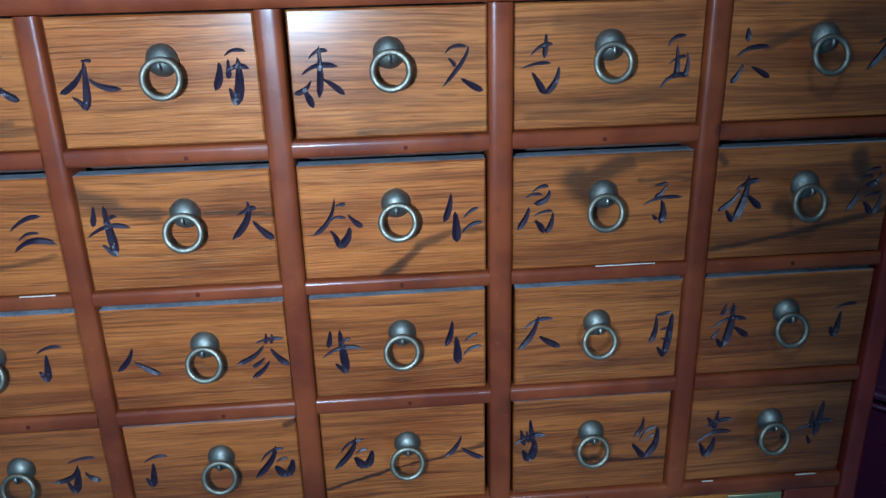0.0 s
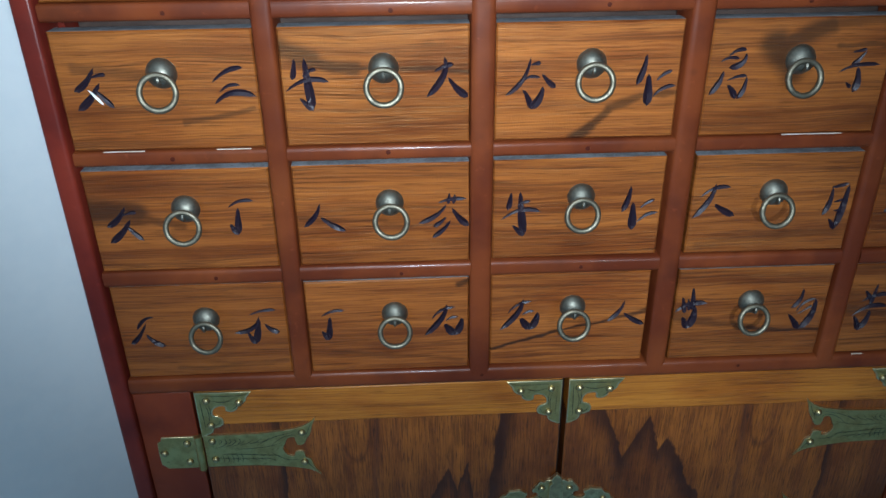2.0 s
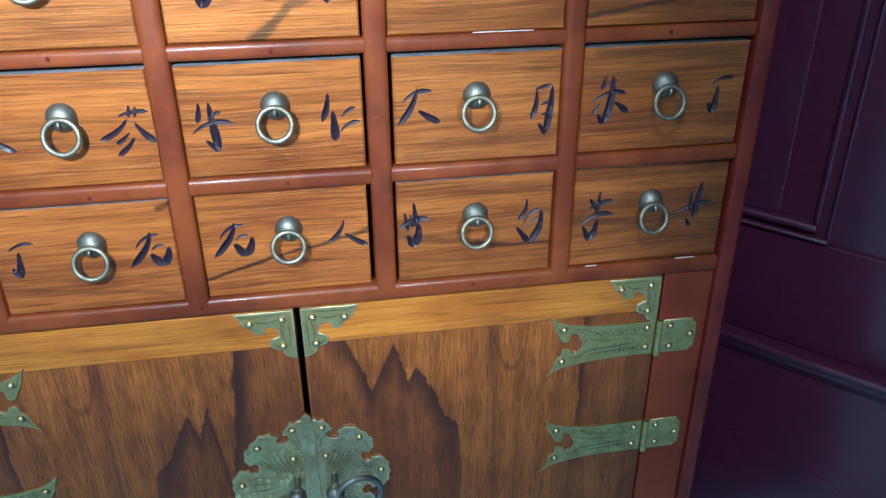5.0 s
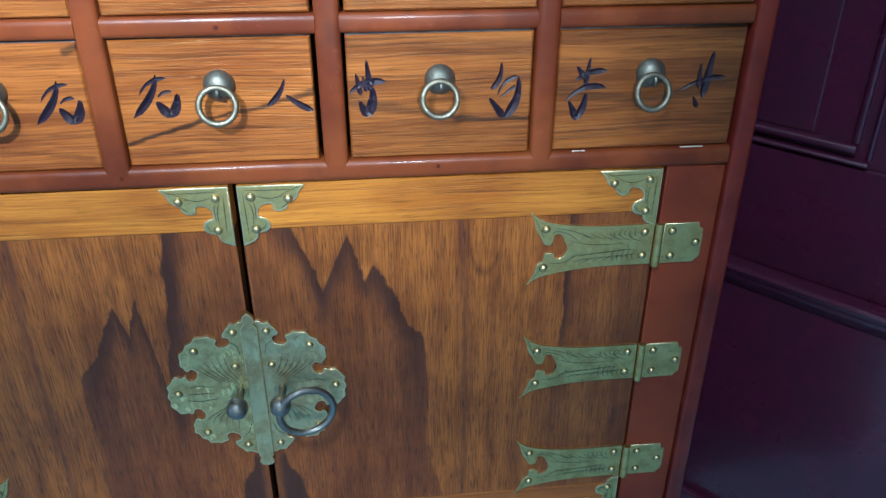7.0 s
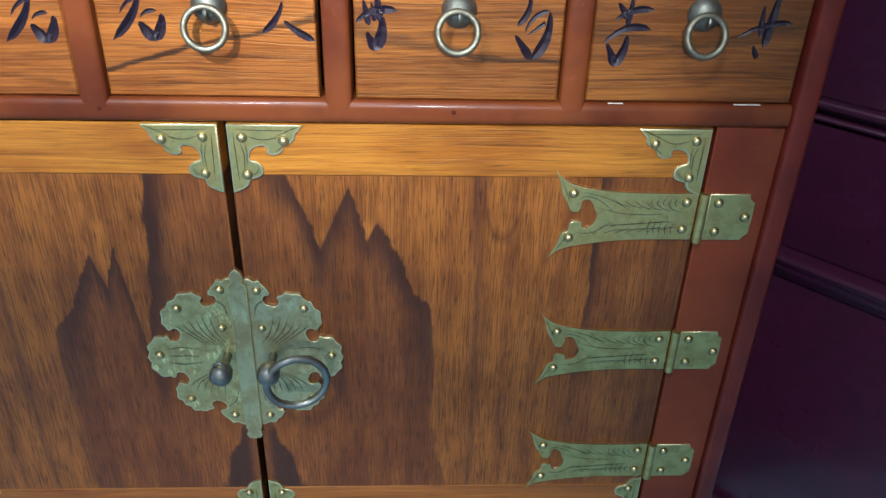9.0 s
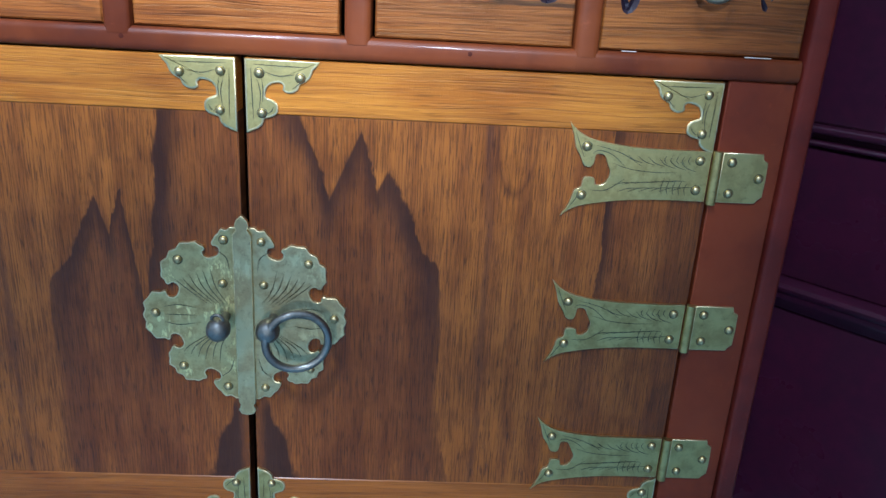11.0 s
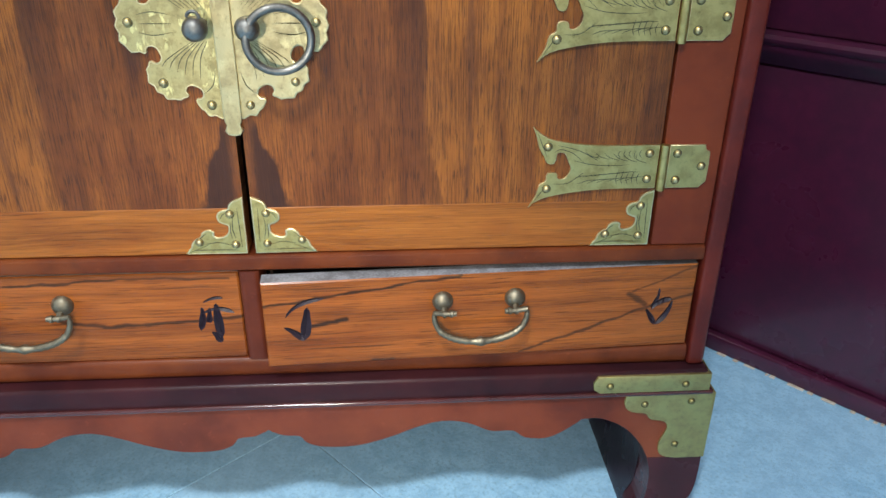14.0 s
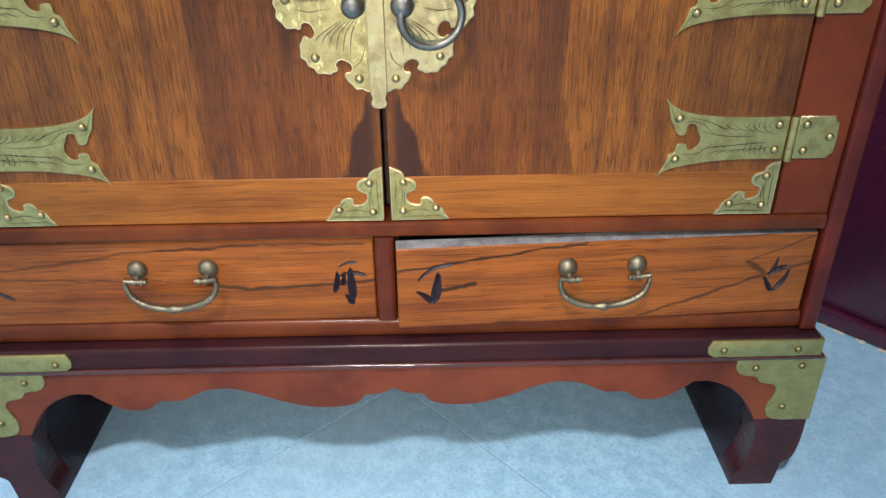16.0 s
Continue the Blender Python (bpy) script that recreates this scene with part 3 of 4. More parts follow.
setting("wall_west", bar(-0.1, SPAN, -SPAN - 0.1, -SPAN, -0.06, HEIGHT), CLOSING_PAINT, "plain white painted wall closing the room", "wall")
maroon_wall = setting("wall_maroon", bar(0.0, SPAN, 0.012, 0.12, -0.06, HEIGHT), MAROON, "dark maroon glossy panelled wooden wall", "wall")


def wall_piece(name, u0, u1, z0, z1, out, r=0.003):
    part(name, bar(u0, u1, 0.012 - out, 0.020, z0, z1, r, 3), MAROON, maroon_wall, "", True)


wall_piece("lower_panel", 0.02, SPAN - 0.02, 0.0245, 0.3885, 0.006)
wall_piece("middle_panel", 0.02, SPAN - 0.02, 0.4265, 0.5785, 0.006)
dado = bmesh.new()
DADO = ((0.020, 0.4262), (-0.010, 0.4262), (-0.0145, 0.4245), (-0.0165, 0.4205), (-0.0155, 0.4160), (-0.0120, 0.4130), (-0.0115, 0.4085), (-0.0090, 0.4040), (-0.0045, 0.4000), (-0.0005, 0.3940), (0.0045, 0.3888), (0.020, 0.3888))
ends = [[dado.verts.new((u, y, z)) for y, z in DADO] for u in (0.0, SPAN)]
for i in range(len(DADO)):
    j = (i + 1) % len(DADO)
    dado.faces.new((ends[0][i], ends[0][j], ends[1][j], ends[1][i]))
dado.faces.new(ends[0])
dado.faces.new(ends[1][::-1])
part("dado_rail", dado, MAROON, maroon_wall, "", True)
for u0, u1 in ((0.02, 0.770), (0.88, 1.62), (1.74, 2.48)):
    wall_piece("upper_panel", u0 + 0.06, u1 - 0.050, 0.6045, 2.20, 0.002, 0.002)
    for grow, wide, out in ((0.0, 0.0085, 0.013), (0.0155, 0.006, 0.012)):
        low, left, right = 0.5945 - grow * 0.88, u0 - grow, u1 + grow
        wall_piece("panel_bead", left, right, low, low + wide, out)
        wall_piece("panel_bead", left, left + wide, low + wide, 2.23 + grow, out - 0.006)
        wall_piece("panel_bead", right - wide, right, low + wide, 2.23 + grow, out - 0.006)
wall_piece("skirting", 0.0, SPAN, 0.0, 0.024, 0.016)
at = 0.42
while at < 1.3:
    long = random.choice((0.003, 0.005, 0.008, 0.016)) * random.uniform(0.7, 1.4)
    part("grout_crumb", bar(at, at + long, -0.0065 - random.uniform(0.0, 0.0025), -0.003, 0.0, random.uniform(0.0008, 0.0022), 0.0005, 1), GLEAM_AND_GROUT, floor, "pale crumbled grout along the skirting")
    at += long + random.uniform(0.001, 0.018)


# ---- the medicine chest ----
chest = tagged(new("medicine_chest"), "red-brown lacquered wooden medicine chest with many carved drawers and brass fittings", "cabinet")
X_OUT, X_IN, DEPTH = 0.3905, 0.3745, 0.315
CUTS = ((-0.234, -0.2195), (-0.0835, -0.0670), (0.0700, 0.0862), (0.2210, 0.2362))
COLUMNS = ((-X_IN, -0.234), (-0.2195, -0.0835), (-0.0670, 0.0700), (0.0862, 0.2210), (0.2362, X_IN))
ROWS = ((1.002, 1.090), (0.897, 0.990), (0.797, 0.886), (0.693, 0.784))

for sx in (-1, 1):
    a, b = sorted((sx * X_OUT, sx * (X_IN + 0.001)))
    part("corner_stile", bar(a, b, -0.006, 0.03, 0.190, 1.128, 0.0032, 3), STILE_WOOD, chest, "", True)
    a, b = sorted((sx * (X_OUT - 0.003), sx * (X_OUT - 0.018)))
    part("side_panel", bar(a, b, 0.030, DEPTH, 0.190, 1.126, 0.001, 1), STILE_WOOD, chest)
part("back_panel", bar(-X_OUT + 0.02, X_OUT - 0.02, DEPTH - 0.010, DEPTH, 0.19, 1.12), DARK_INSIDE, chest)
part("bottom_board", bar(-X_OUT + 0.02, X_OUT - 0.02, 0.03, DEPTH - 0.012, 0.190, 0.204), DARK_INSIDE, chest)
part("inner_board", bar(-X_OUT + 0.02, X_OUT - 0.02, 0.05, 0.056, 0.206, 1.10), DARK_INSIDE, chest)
part("top_board", bar(-X_OUT - 0.006, X_OUT + 0.006, -0.012, DEPTH, 1.1285, 1.146, 0.005, 3), LACQUER, chest, "", True)
part("top_rail", round_front(-X_IN, X_IN, 1.090, 1.128, -0.0045, 0.03, "x", 0.004), LACQUER, chest, "", True)
for z0, z1 in ((0.990, 1.002), (0.886, 0.897), (0.784, 0.797)):
    for x0, x1 in COLUMNS:
        part("rail", round_front(x0, x1, z0, z1, -0.0030 + random.uniform(-0.0005, 0.0005), 0.03, "x", 0.0022), LACQUER, chest, "", True)
part("middle_rail", round_front(-X_IN, X_IN, 0.678, 0.693, -0.0034, 0.03, "x", 0.0026), LACQUER, chest, "", True)
part("door_rail", round_front(-X_IN, X_IN, 0.294, 0.3085, -0.0035, 0.03, "x", 0.004), LACQUER, chest, "", True)
part("foot_rail", round_front(-X_IN, X_IN, 0.190, 0.209, -0.0020, 0.03, "x", 0.004), LACQUER, chest, "", True)
for x0, x1 in CUTS:
    part("stile", round_front(x0 - 0.0003, x1 + 0.0003, 0.6885, 1.0895, -0.0040, 0.03, "z", 0.0023), LACQUER, chest, "red-brown rounded upright", True)
part("drawer_divider", round_front(-0.0115, 0.0055, 0.209, 0.294, -0.0030, 0.03, "z", 0.003), LACQUER_DARK, chest, "", True)

# pegs in the rails, and pale strips laid on for the gleam of their edges
peg = turned([(0.0, -0.0003), (0.0016, -0.0002), (0.0019, 0.0006)], 10)
peg = part("peg", peg, PEG, chest).data
bpy.data.objects["peg"].location = (0.011, -0.0031, 0.995)
for x, z in ((-0.139, 0.994), (-0.145, 0.892), (0.004, 0.891), (0.152, 0.995), (-0.139, 0.789), (0.006, 0.790), (-0.292, 0.995), (-0.303, 0.891), (-0.073, 0.6865), (0.152, 0.6865), (0.304, 0.892), (0.116, 0.3012), (-0.19, 0.3008), (-0.286, 0.790)):
    again("peg", peg, chest, (x, -0.0032, z))
for x0, x1, z in ((0.150, 0.196, 0.8978), (-0.352, -0.322, 0.8975), (-0.27, -0.245, 0.8975), (0.335, 0.353, 0.6936), (0.252, 0.262, 0.6936)):
    part("edge_gleam", bar(x0, x1, -0.0024, -0.001, z - 0.0004, z + 0.0002, 0.0002, 1), GLEAM_AND_GROUT, chest, "thin pale strip laid on for the gleam of the rail edge")

# drawer pulls: a domed rose, an eye and a hanging ring
rose = turned([(0.0108, 0.0), (0.0108, -0.0012), (0.0100, -0.0030), (0.0082, -0.0058), (0.0055, -0.0080), (0.0022, -0.0090), (0.0, -0.0092)], 28)
rose_mesh = part("rose", rose, PEWTER, None, "", True)
eye = tube([(0, -0.006 - 0.0052 * math.sin(a) - 0.001, -0.0025 + 0.0034 * math.cos(a)) for a in [math.pi * i / 10 for i in range(11)]], 0.00135, 8)
eye_mesh = part("eye", eye, PEWTER, None, "", True)
ring = tube([(0.0122 * math.sin(a), 0, 0.0122 * math.cos(a) - 0.0118) for a in [2 * math.pi * i / 36 for i in range(36)]], 0.0021, 10, True)
ring_mesh = part("ring", ring, RING_METAL, None, "", True)
RING_DATA = [ob.data for ob in (rose_mesh, eye_mesh, ring_mesh)]
for ob in (rose_mesh, eye_mesh, ring_mesh):
    bpy.data.objects.remove(ob)


def ring_pull(drawer, x, y, z, swing):
    again("rose", RING_DATA[0], drawer, (x, y, z), (0, radians(random.uniform(0, 360)), 0))
    again("eye", RING_DATA[1], drawer, (x, y, z))
    again("ring", RING_DATA[2], drawer, (x, y - 0.0108, z + 0.0010), (radians(-14), radians(swing), radians(swing * 0.6)))


LIGHT, DARK = (0.285, 0.096, 0.017), (0.100, 0.026, 0.006)
# row, column: two characters, then the dark figure in that board
DRAWERS = {
    (0, 0): ("四久", [(-0.36, 1.012, -0.25, 1.022, 0.004, 0.5), (-0.30, 1.010, -0.236, 1.016, 0.004, 0.5)]),
    (0, 1): ("木用", []),
    (0, 2): ("未又", [(-0.02, 1.006, 0.069, 1.010, 0.004, 0.55)]),
    (0, 3): ("吉五", [(0.10, 1.012, 0.22, 1.030, 0.008, 0.4), (0.12, 1.075, 0.21, 1.072, 0.010, 0.35)]),
    (0, 4): ("六大", [(0.265, 1.055, 0.31, 1.071, 0.004, 0.7), (0.31, 1.071, 0.37, 1.068, 0.010, 0.6)]),
    (1, 0): ("夂三", [(-0.36, 0.958, -0.30, 0.950, 0.006, 0.5), (-0.29, 0.918, -0.24, 0.926, 0.003, 0.6)]),
    (1, 1): ("牛大", [(-0.222, 0.971, -0.196, 0.961, 0.011, 0.75), (-0.198, 0.960, -0.165, 0.9545, 0.006, 0.8), (-0.165, 0.9545, -0.083, 0.951, 0.0025, 0.8)]),
    (1, 2): ("谷仁", [(-0.008, 0.899, 0.006, 0.909, 0.006, 0.9), (0.006, 0.909, 0.018, 0.920, 0.005, 0.8), (0.018, 0.921, 0.040, 0.928, 0.005, 0.75), (0.04, 0.928, 0.07, 0.930, 0.004, 0.7)]),
    (1, 3): ("君子", [(0.133, 0.966, 0.150, 0.948, 0.016, 0.85), (0.145, 0.966, 0.172, 0.978, 0.010, 0.8), (0.17, 0.980, 0.22, 0.982, 0.006, 0.55), (0.18, 0.962, 0.221, 0.961, 0.003, 0.6)]),
    (1, 4): ("禾君", [(0.236, 0.906, 0.293, 0.914, 0.003, 0.9), (0.293, 0.914, 0.372, 0.930, 0.004, 0.9), (0.290, 0.938, 0.318, 0.928, 0.011, 0.8), (0.335, 0.952, 0.362, 0.945, 0.013, 0.85), (0.345, 0.974, 0.353, 0.957, 0.010, 0.85), (0.239, 0.977, 0.243, 0.972, 0.004, 0.8)]),
    (2, 0): ("夂丁", [(-0.374, 0.850, -0.338, 0.846, 0.014, 0.80), (-0.345, 0.843, -0.305, 0.836, 0.005, 0.6)]),
    (2, 1): ("人蔘", [(-0.215, 0.838, -0.15, 0.834, 0.003, 0.4)]),
    (2, 2): ("牛仁", []),
    (2, 3): ("太月", [(0.10, 0.805, 0.21, 0.815, 0.006, 0.3)]),
    (2, 4): ("朱丁", [(0.25, 0.878, 0.36, 0.872, 0.006, 0.35)]),
    (3, 0): ("久不", [(-0.33, 0.700, -0.24, 0.705, 0.004, 0.35)]),
    (3, 1): ("丁右", [(-0.093, 0.776, -0.085, 0.779, 0.004, 0.8), (-0.20, 0.712, -0.09, 0.703, 0.003, 0.3)]),
    (3, 2): ("右人", [(-0.067, 0.711, -0.015, 0.724, 0.0024, 0.95), (-0.015, 0.724, 0.03, 0.733, 0.0020, 0.9), (0.03, 0.734, 0.070, 0.746, 0.0030, 0.75)]),
    (3, 3): ("甘勺", [(0.088, 0.737, 0.120, 0.731, 0.007, 0.55), (0.120, 0.730, 0.155, 0.724, 0.005, 0.55), (0.155, 0.723, 0.221, 0.721, 0.003, 0.8)]),
    (3, 4): ("羊斗", [(0.24, 0.738, 0.29, 0.731, 0.005, 0.45), (0.29, 0.731, 0.345, 0.733, 0.003, 0.6), (0.325, 0.735, 0.374, 0.746, 0.003, 0.6)]),
}
TOP_GAP = (0.0015, 0.0065, 0.0042, 0.0018)
KNOB_X, KNOB_Z = (-0.3005, -0.1458, 0.0025, 0.1535, 0.3055), (1.0595, 0.9540, 0.8505, 0.7505)
SIDE_GAP = {(0, 2): (0.0035, 0.001), (2, 3): (0.0035, 0.001), (3, 2): (0.001, 0.0042), (3, 3): (0.0030, 0.002), (0, 1): (0.002, 0.001), (1, 2): (0.001, 0.0025), (2, 2): (0.001, 0.0032)}
# how far the two characters of a board were cut off their usual places: across and up, in millimetres
STRAY = {(0, 0): (-2, -3, -3, 2), (0, 1): (1, -4, -5, -3), (0, 2): (2, -4, 1, -2), (0, 3): (2, -1, -1, -3), (1, 1): (-4, 0, -4, 2), (1, 2): (7, -3, 0, -3), (1, 3): (0, 0, -3, 1), (2, 0): (1, -2, -7, 1), (2, 1): (-1, -1, -7, -2), (2, 2): (4, -3, -1, -1), (2, 3): (5, 4, 3, -4), (3, 0): (-1, -1, -9, 0), (3, 1): (-1, 0, -9, 2), (3, 2): (5, 4, -2, 2), (3, 3): (0, 5, -3, 1), (1, 4): (2, 2, 0, 2), (2, 4): (5, 1, 0, -1), (3, 4): (4, 2, 0, 3)}
# outer columns darker: the light's fall-off sideways, put into the wood colour
COLUMN_SHADE = {0: 0.80, 1: 1.0, 2: 1.08, 3: 0.88, 4: 0.74}
for (row, col), (text, veins) in DRAWERS.items():
    x0, x1 = COLUMNS[col]
    z0, z1 = ROWS[row]
    g0, g1 = SIDE_GAP.get((row, col), (0.0012, 0.0012))
    tone = 0.96 * COLUMN_SHADE[col] ** 0.5 * random.uniform(0.90, 1.10)
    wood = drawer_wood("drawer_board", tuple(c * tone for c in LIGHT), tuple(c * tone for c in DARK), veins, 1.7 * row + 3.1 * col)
    kx, kz = KNOB_X[col], KNOB_Z[row]
    front = random.uniform(-0.0008, 0.0012)
    ax, az, bx, bz = (0.001 * v for v in STRAY.get((row, col), (0, 0, 0, 0)))
    marks = [(text[0], kx - 0.0500 + ax, kz - 0.0105 + az, 1.05), (text[1], kx + 0.0485 + bx, kz - 0.0105 + bz, 1.05)]
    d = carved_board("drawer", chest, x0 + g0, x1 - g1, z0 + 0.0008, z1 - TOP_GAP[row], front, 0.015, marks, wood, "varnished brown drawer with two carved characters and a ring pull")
    if (row, col) == (1, 0):
        a, b = Vector((-0.3535, 0.9435)), Vector((-0.3450, 0.9325))
        side = 0.0011 * Vector((-(b - a).y, (b - a).x)).normalized()
        part("pale_mark", plate([tuple(v) for v in (a, a.lerp(b, 0.55) - side, b - 0.4 * side, b + 0.4 * side, a.lerp(b, 0.6) + side)], front - 0.0005, front + 0.0004, 0.0), plain("pale_chip", (0.80, 0.80, 0.80), (0.65, 0.65, 0.66), 0.3, 90.0), d, "bright bare chip in the carved stroke")
    ring_pull(d, kx, front, kz, random.uniform(-7, 7) + (8 if col > 2 else 0))

# ---- the two lower drawers with bail handles ----
mount = turned([(0.0088, 0.0), (0.0088, -0.0010), (0.0082, -0.0032), (0.0064, -0.0058), (0.0038, -0.0074), (0.0, -0.0080)], 24)
mount_ob = part("handle_mount", mount, RING_METAL, None, "", True)
MOUNT = mount_ob.data
bpy.data.objects.remove(mount_ob)


def bail_handle(drawer, x, y, z):
    """Two domed mounts, each with a ribbed post, and a swelling bow hung between them."""
    for s in (-1, 1):
        again("handle_mount", MOUNT, drawer, (x + s * 0.0305, y, z))
        bm = bmesh.new()
        for i in range(4):
            xc = x + s * (0.0305 - 0.0005 - 0.0028 * i)
            tube([(xc - 0.0012, y - 0.0115, z - 0.0065), (xc + 0.0012, y - 0.0115, z - 0.0065)], 0.0031 if i % 2 == 0 else 0.0023, 10, bm=bm)
        tube([(x + s * 0.0300, y - 0.004, z - 0.003), (x + s * 0.0300, y - 0.0115, z - 0.0065)], 0.0028, 8, bm=bm)
        part("handle_post", bm, RING_METAL, drawer, "", True)
    line, radii = [], []
    for i in range(49):
        a = math.pi * i / 48
        px = -0.0395 * math.cos(a) * (1.0 if abs(math.cos(a)) < 0.92 else 0.985)
        pz = -0.0045 - 0.0270 * math.sin(a) ** 0.75
        line.append((x + px, y - 0.0125 - 0.004 * math.sin(a), z + pz))
        off = abs(i - 24)
        rib = max(0.0, 0.0016 - 0.0007 * off) if off < 4 else 0.0007 if (off in (5, 7, 9, 13, 15) or off == 11) else 0.0
        radii.append(0.0022 + 0.0005 * math.sin(a) + rib)
    line = [(x - 0.0285, y - 0.0115, z - 0.0065)] + line + [(x + 0.0285, y - 0.0115, z - 0.0065)]
    part("bail", tube(line, [0.0022] + radii + [0.0022], 10), RING_METAL, drawer, "", True)


LOW_LIGHT, LOW_DARK = (0.310, 0.090, 0.015), (0.135, 0.034, 0.007)
left_wood = drawer_wood("low_board", LOW_LIGHT, LOW_DARK, [(a, b, c, d, 0.95 * w, min(1.0, 1.10 * e)) for a, b, c, d, w, e in ((-0.37, 0.262, -0.20, 0.2815, 0.0022, 0.55), (-0.20, 0.2815, -0.11, 0.2875, 0.0018, 0.8), (-0.11, 0.2875, -0.02, 0.288, 0.0018, 0.7), (-0.34, 0.256, -0.20, 0.252, 0.0016, 0.5), (-0.160, 0.250, -0.128, 0.243, 0.0030, 0.75), (-0.128, 0.242, -0.09, 0.244, 0.0028, 0.8), (-0.09, 0.244, -0.012, 0.250, 0.0024, 0.8))], 21.0, 0.66)
right_wood = drawer_wood("low_board", LOW_LIGHT, LOW_DARK, [(a, b, c, d, 0.95 * w, min(1.0, 1.10 * e)) for a, b, c, d, w, e in ((0.006, 0.268, 0.073, 0.276, 0.0020, 0.85), (0.073, 0.276, 0.121, 0.2835, 0.0022, 0.9), (0.121, 0.2835, 0.170, 0.290, 0.0020, 0.85), (0.222, 0.2105, 0.271, 0.229, 0.0022, 0.75), (0.271, 0.229, 0.326, 0.247, 0.0020, 0.75), (0.326, 0.247, 0.374, 0.261, 0.0022, 0.7), (0.315, 0.264, 0.330, 0.252, 0.004, 0.7), (0.318, 0.266, 0.372, 0.289, 0.0018, 0.6), (0.046, 0.2475, 0.066, 0.2500, 0.0034, 0.95), (0.066, 0.2510, 0.074, 0.2525, 0.0036, 0.95), (0.095, 0.2095, 0.112, 0.211, 0.0035, 0.8))], 27.0, 0.74)
low = carved_board("lower_drawer", chest, -X_IN + 0.001, -0.0125, 0.2092, 0.2922, 0.001, 0.016, [("人", -0.345, 0.247, 1.0), ("手", -0.034, 0.246, 1.12)], left_wood, "wide varnished lower drawer with carved characters and bail handle")
bail_handle(low, -0.187, 0.001, 0.2655)
low = carved_board("lower_drawer", chest, 0.0072, X_IN - 0.0015, 0.2096, 0.2900, 0.000, 0.016, [("下", 0.0410, 0.2545, 1.10), ("白", 0.343, 0.2500, 1.0)], right_wood, "wide lower drawer pulled askew, its left end standing out")
bail_handle(low, 0.1850, 0.000, 0.2665)
pivot = Matrix.Translation((X_IN, 0.002, 0))
low.matrix_local = pivot @ Matrix.Rotation(radians(2.6), 4, "Z") @ pivot.inverted()

# ---- the doors ----
GAP = 0.0015
# top board coloured lighter still, to carry part of its golden sheen
RAIL_TOP = drawer_wood("door_top_board", (0.440, 0.175, 0.020), (0.215, 0.070, 0.009), [], 33.0)
RAIL_FOOT = drawer_wood("door_foot_board", (0.320, 0.108, 0.017), (0.165, 0.048, 0.008), [], 39.0)
FLAMES = (
    (1, ((0.082, 0.632, 2.1, 2.6), (0.100, 0.606, 2.4, 1.8)), 0.1405, 0.040, 0.40),
    (-1, ((0.0890, 0.592, 7.5, 7.5), (0.1055, 0.582, 3.3, 2.0)), 0.1425, 0.060, 0.10),
)
for side, peaks, edge_at, base, slope in FLAMES:
    a, b = sorted((GAP + side * 0.0028, GAP + side * 0.3245))
    door = part("door", bar(a, b, 0.0005, 0.018, 0.3492, 0.6398), door_veneer("door_veneer", side, peaks, edge_at, base, slope), chest, "cabinet door of flame-figured dark veneer, closed")
    part("top_board", bar(a, b, 0.0, 0.018, 0.6400, 0.6765, 0.0006, 1), RAIL_TOP, door, "lighter orange-brown level-grained board")
    part("foot_board", bar(a, b, 0.0, 0.018, 0.3095, 0.3490, 0.0006, 1), RAIL_FOOT, door, "lighter orange-brown level-grained board")
    a, b = sorted((GAP + side * 0.3270, side * (X_IN + 0.0005)))
    part("door_post", bar(a, b, -0.0005, 0.02, 0.3088, 0.6775, 0.0008, 1), POST_WOOD, chest, "bright red-brown upright beside the door", True)

# ---- brass fittings ----
nail = turned([(0.0036, -0.00016), (0.0030, -0.00030), (0.0030, -0.0010), (0.0025, -0.0021), (0.0014, -0.0028), (0.0, -0.0030)], 16)
# outermost ring of the nail is dark: the shade about its head, as colour
for face in nail.faces:
    if max((v.co.x ** 2 + v.co.z ** 2) ** 0.5 for v in face.verts) > 0.0034:
        face.material_index = 1
nail_ob = part("nail", nail, NAIL_METAL, None, "", True, BRASS_LINE_SHADE)
NAIL = nail_ob.data
bpy.data.objects.remove(nail_ob)


def nails(owner, y, places, mesh=NAIL):
    for x, z in places:
        again("nail", mesh, owner, (x + random.uniform(-0.0006, 0.0006), y, z + random.uniform(-0.0006, 0.0006)))


def engraving(owner, y, lines, wide=0.0007):
    """Fine cut lines, thinning towards their ends."""
    bm = bmesh.new()
    for pts in lines:
        path = smooth_line([(*p, 0) for p in pts], 4, False)
        n, last = len(path), None
        for i, p in enumerate(path):
            way = path[min(i + 1, n - 1)] - path[max(i - 1, 0)]
            if way.length < 1e-7:
                continue
            way.normalize()
            h = 0.5 * wide * math.sin(math.pi * (0.08 + 0.84 * i / (n - 1)))
            pair = [bm.verts.new((p.x - way.y * s * h, y - 0.00012, p.y + way.x * s * h)) for s in (1, -1)]
            if last:
                bm.faces.new((last[0], last[1], pair[1], pair[0]))
            last = pair
    tagged(part("engraved_line", bm, BRASS_LINE_SHADE, owner, "dark cut lines of leaf ornament"), kind="stuff")


